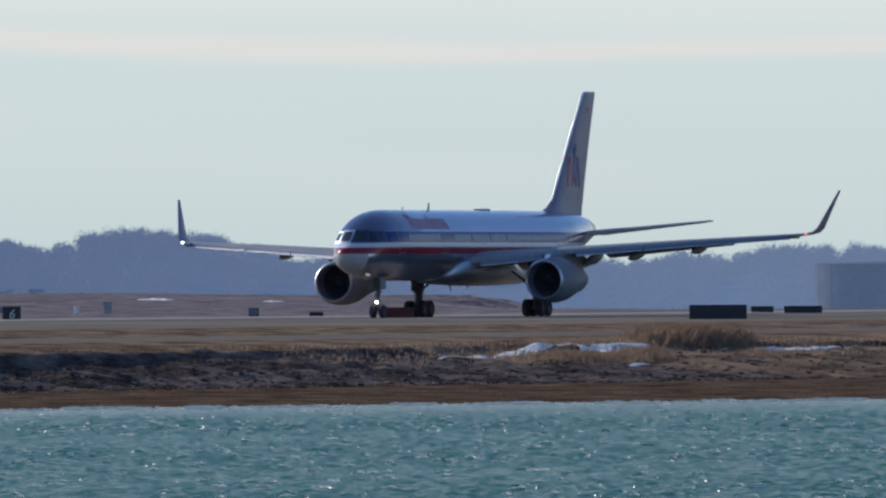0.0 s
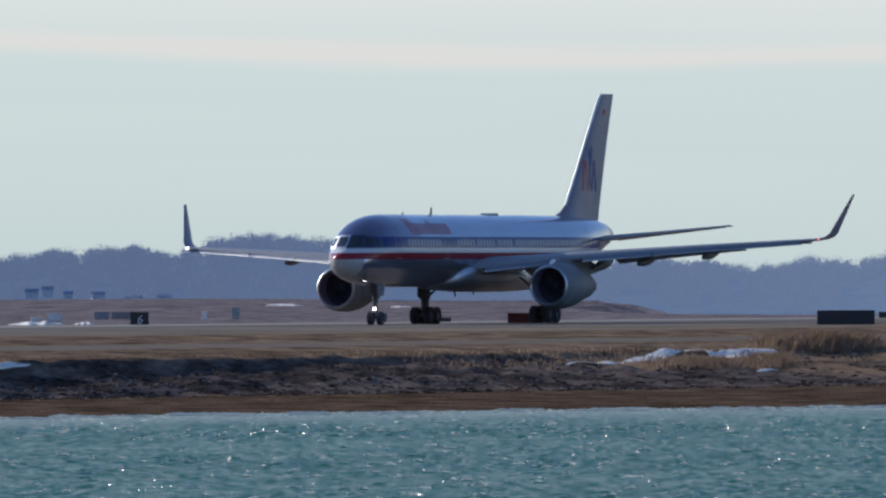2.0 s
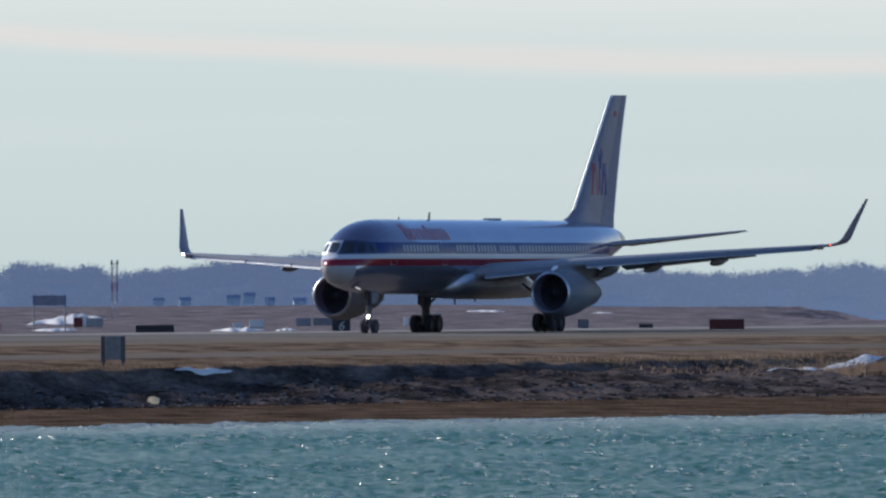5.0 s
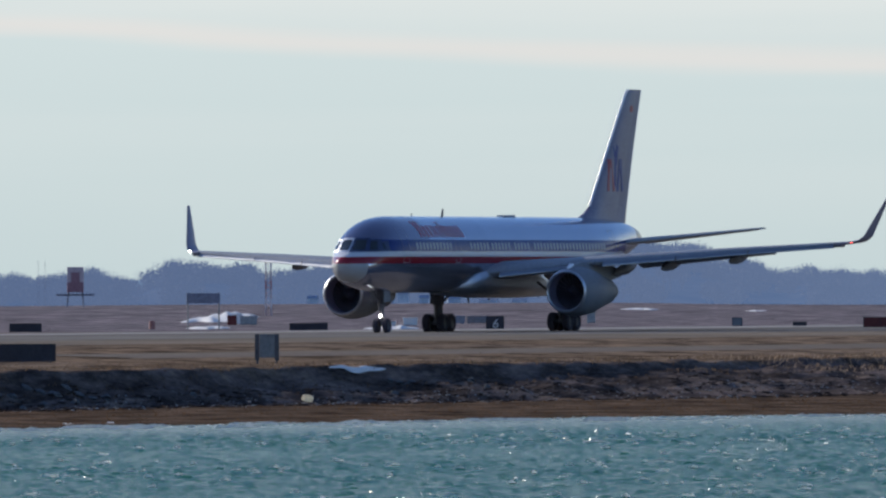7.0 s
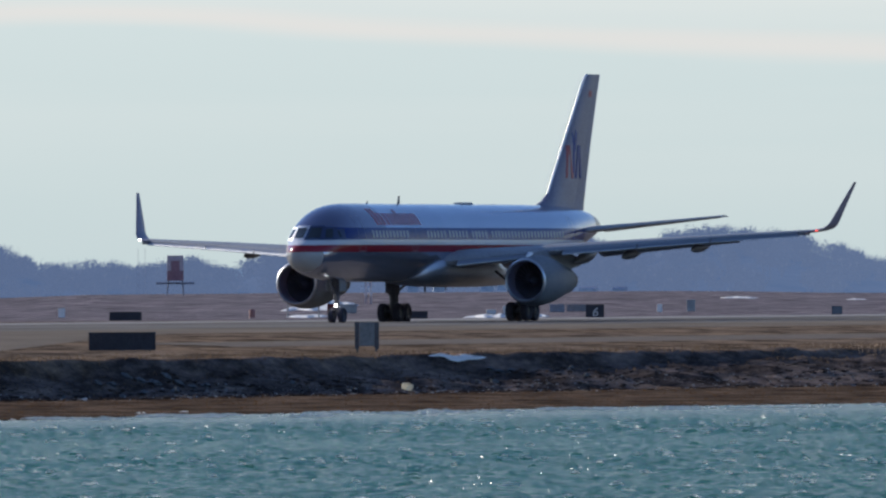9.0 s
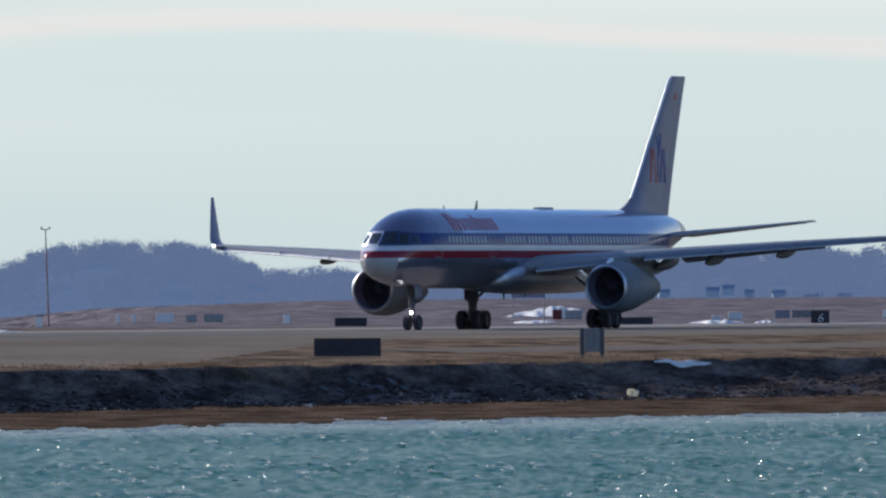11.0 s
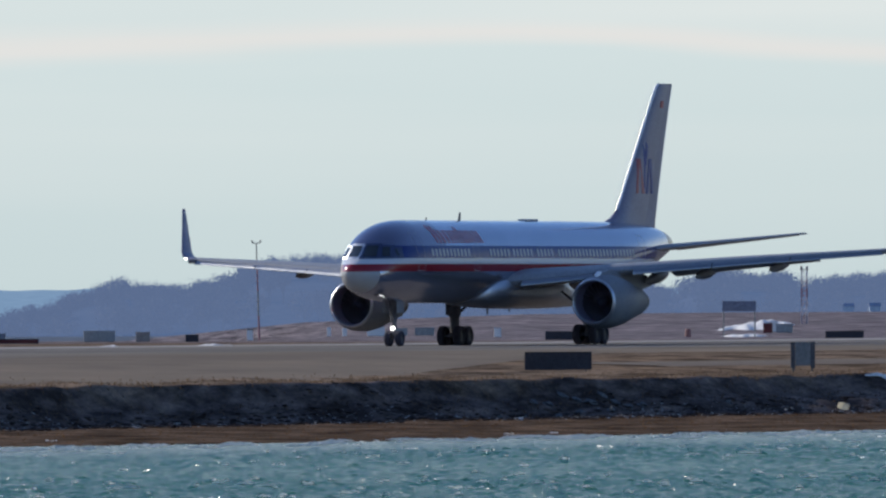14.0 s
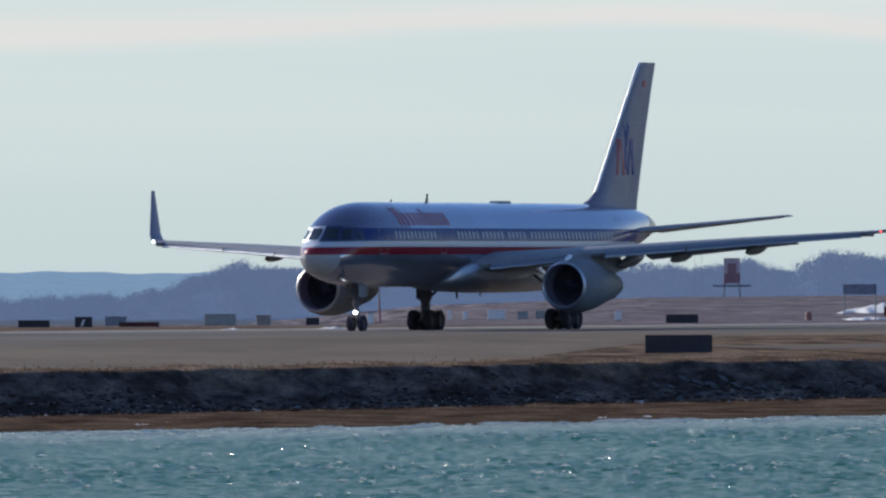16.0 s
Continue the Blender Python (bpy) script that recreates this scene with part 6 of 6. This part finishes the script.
def build_far_buildings():
    random.seed(9)
    for az, d, wid, wall, roof, base in ((-31.0, 2440, 2.6, 2.2, 0.8, 0.2), (-30.1, 2450, 2.2, 2.4, 0.8, 0.4), (-28.9, 2440, 1.8, 2.0, 0.7, 0.0), (-27.2, 2440, 2.6, 1.8, 0.7, 0.0), (-25.2, 2450, 3.4, 1.6, 0.6, -0.2), (-23.4, 2450, 2.8, 1.5, 0.6, -0.2),
                                       (-33.8, 2440, 2.2, 2.0, 0.8, 0.0), (-35.3, 2450, 2.0, 1.8, 0.7, 0.1), (-19.9, 2440, 3.0, 1.2, 0.5, -0.6)):
        house(az, d, wid * 0.7, wid * 0.6, wall * 0.52, roof * 0.6, base + 0.8)
    # equipment crates and low containers parked on the far grass
    for az, d, wid, hgt, mat, lab in ((-62.5, 1120, 1.15, 0.62, "white", "white"), (-64.3, 1120, 0.3, 0.55, "white", "white"), (-65.2, 1120, 0.25, 0.6, "white", "white"), (-59.7, 1130, 1.25, 0.55, "hazy", "grey"), (-61.0, 1130, 0.7, 0.5, "sign_grey", "grey"),
                                      (-29.7, 1120, 0.9, 0.52, "white", "white"), (-30.8, 1120, 0.6, 0.3, "white", "white"), (-27.0, 1150, 1.0, 0.55, "crate_blue", "blue"), (-25.9, 1160, 1.3, 0.5, "crate_grey", "blue-grey"), (-21.1, 1140, 0.32, 0.55, "white", "white"), (-19.3, 1150, 0.55, 0.8, "sign_grey", "grey"),
                                      (-39.0, 1150, 1.1, 0.6, "hazy", "pale grey"), (-39.62, 1160, 0.5, 0.75, "white", "upright white"), (-55.5, 1075, 0.42, 0.6, "white", "small white"), (-78.4, 990, 1.8, 0.66, "hazy", "broad pale grey"), (-75.9, 990, 0.8, 0.58, "tan_box", "tan"), (-84.4, 985, 1.2, 0.55, "crate_blue", "grey-blue")):
        x, y, z = rest(az, d)
        c = thing("equipment_crate", lab + " equipment crate standing on the far grass", "crate", pose(x, y, z, 0, 0, face_camera(az)), "equipment crates")
        bm = bmesh.new()
        add_box(bm, (wid, wid * 0.7, hgt * 0.82), (0, 0, hgt * 0.47), 0.03)
        part("crate_body", bm, M[mat], c)
        bm = bmesh.new()
        add_box(bm, (wid + 0.05, wid * 0.7 + 0.05, hgt * 0.12), (0, 0, hgt * 0.94), 0.02)
        part("crate_lid", bm, M[mat], c)
        for sx in (-0.35, 0.35):
            bm = bmesh.new()
            add_box(bm, (wid * 0.12, wid * 0.6, hgt * 0.1), (wid * sx, 0, hgt * 0.03))
            part("skid", bm, M["steel"], c)
    # the storage tank beyond the field
    x, y = far_point(25.2, 2050)
    tank = thing("storage_tank", "broad storage tank beyond the airfield, blue-grey from emitted haze", "tank", pose(x, y, -1.6))
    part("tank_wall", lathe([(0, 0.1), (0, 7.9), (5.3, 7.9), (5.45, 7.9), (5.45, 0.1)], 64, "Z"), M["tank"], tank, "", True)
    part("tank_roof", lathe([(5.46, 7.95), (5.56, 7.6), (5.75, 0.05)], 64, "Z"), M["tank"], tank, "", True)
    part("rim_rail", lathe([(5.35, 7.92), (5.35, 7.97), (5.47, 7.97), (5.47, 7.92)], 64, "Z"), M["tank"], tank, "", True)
    for i in range(10):
        a = math.pi + math.pi * i / 9
        bm = bmesh.new()
        add_box(bm, (0.05, 0.05, 5.2), (7.9 * math.cos(a), 7.9 * math.sin(a), 2.65))
        part("stiffener", bm, M["tank"], tank)


def build_shore_things():
    x, y = at_ray(-35.65, "w", 97.2)
    z = ground_z(*to_site(x, y))
    r = np.random.RandomState(3)
    blk = thing("foam_block", "bleached cream foam block washed up on the rocks", "flotsam", pose(x, y, z + 0.08, 0, 16, -55))
    bm = bmesh.new()
    add_box(bm, (0.42, 0.3, 0.24), (0, 0, 0.1), 0.06)
    for v in bm.verts:
        v.co.x += 0.25 * (v.co.z - 0.1)
    part("block", bm, M["board"], blk)
    # larger stones in the bank
    for az, w, size, flat in ((-53.4, 94.52, 0.3, 0.3), (-52.6, 94.74, 0.42, 0.25), (-51.8, 94.30, 0.5, 0.2), (-51, 94.63, 0.55, 0.2), (-50.2, 94.96, 0.5, 0.2), (-49.5, 94.63, 0.45, 0.25), (-48.8, 95.18, 0.5, 0.2), (-48, 95.51, 0.4, 0.25), (-50.8, 95.51, 0.4, 0.3), (-47.2, 95.73, 0.42, 0.25), (-49, 96.17, 0.3, 0.4), (-52, 95.95, 0.3, 0.4),
                              (-30.9, 94.74, 0.36, 0.3), (-30.3, 95.07, 0.46, 0.25), (-29.7, 95.29, 0.42, 0.3), (-31.6, 96.39, 0.34, 0.3), (-30.6, 96.61, 0.3, 0.4), (-26.2, 95.89, 0.3, 0.4), (-66.65, 97.00, 0.12, 1.3), (-38.9, 96.72, 0.2, 0.5), (-25.3, 96.72, 0.24, 0.5), (-42.2, 96.28, 0.26, 0.4), (-55.4, 96.44, 0.2, 0.5), (-53.9, 96.72, 0.16, 0.5)):
        x, y = at_ray(az, "w", w)
        z = ground_z(*to_site(x, y))
        pts, faces = rock_verts(r, 0.55 * size, min(1.3, flat * 2.4))
        s = tagged(mesh_object("stone", pts.tolist(), faces, M["pale_stone"]), "rough grey stone half sunk in the bank", "stone", "stones on the bank")
        up = Vector((z - ground_z(*to_site(x + 0.6, y)), z - ground_z(*to_site(x, y + 0.6)), 0.6)).normalized()
        s.matrix_basis = Matrix.Translation((x, y, z + size * flat * 0.1)) @ Vector((0, 0, 1)).rotation_difference(up).to_matrix().to_4x4() @ pose(0, 0, 0, 0, 0, r.uniform(0, 360))


build_ground()
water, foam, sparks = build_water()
build_bank()
build_snow()
build_woods()
build_signs()
build_masts()
build_far_buildings()
build_shore_things()
plane, wheels, rudder = build_airplane()

# ---- what moves ----
LEAN = 0.45      # degrees


def stand(x, y, heading):
    """The airplane on the taxiway, leaning a little to starboard with the pavement's fall."""
    return pose(x, y, 0, 0, 0, heading) @ pose(0, 0, 0, LEAN, 0, 0)


def motions():
    walk(plane, [
        (0, stand(2.05, 1023.63, -108.596)), (0.5, stand(0.32, 1018.54, -108.850)),
        (1, stand(-1.42, 1013.46, -109.081)), (1.5, stand(-3.18, 1008.42, -109.347)),
        (2, stand(-4.96, 1003.37, -109.571)), (2.5, stand(-6.78, 998.27, -109.723)),
        (3, stand(-8.62, 993.16, -109.827)), (3.5, stand(-10.46, 988.08, -109.904)),
        (3.7, stand(-11.19, 986.05, -109.911)), (5.8, stand(-18.91, 964.56, -109.620)),
        (6, stand(-19.64, 962.52, -109.569)), (6.5, stand(-21.46, 957.37, -109.392)),
        (7, stand(-23.29, 952.14, -109.192)), (7.5, stand(-25.11, 946.89, -108.983)),
        (8, stand(-26.91, 941.64, -108.807)), (8.2, stand(-27.62, 939.55, -108.744)),
        (10.3, stand(-34.95, 917.70, -108.381)), (10.5, stand(-35.64, 915.63, -108.376)),
        (11, stand(-37.37, 910.43, -108.378)), (11.5, stand(-39.11, 905.20, -108.338)),
        (12, stand(-40.85, 899.93, -108.198)), (12.5, stand(-42.56, 894.67, -107.991)),
        (13, stand(-44.25, 889.45, -107.743)), (13.5, stand(-45.91, 884.21, -107.475)),
        (14, stand(-47.55, 878.98, -107.296)), (14.5, stand(-49.14, 873.85, -107.314)),
        (15, stand(-50.72, 868.81, -107.426)), (15.5, stand(-52.28, 863.87, -107.612)),
        (16, stand(-53.84, 859.00, -107.873)),
    ])
    # the rudder is swung once to port and back
    foot, top = Vector(L(*HINGE[0])), Vector(L(*HINGE[1]))
    walk(rudder, [(t, Matrix.Translation(foot) @ Matrix.Rotation(radians(a), 4, (top - foot).normalized())) for t, a in
                  ((0, 0), (4.2, 0), (5.2, -13), (5.7, -16), (6.0, -15.5), (6.3, -12), (6.6, -7), (7.0, -1), (7.3, 0), (16, 0))])
    speed = 10.87
    for wheel, (x, y, z), r in wheels:
        rows = []
        n = 480 if r < 0.5 else 240
        for k in range(n + 1):
            t = 16.0 * k / n
            rows.append((t, pose(x, y, z) @ Matrix.Rotation(speed * t / r, 4, "Y")))
        walk(wheel, rows)
    drift = [(t, pose(ALONG[0] * 1.2 * t, ALONG[1] * 1.2 * t, WATER_Z)) for t in (0.0, 8.0, 16.0)]
    walk(water, drift)
    walk(foam, drift)
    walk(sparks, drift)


motions()
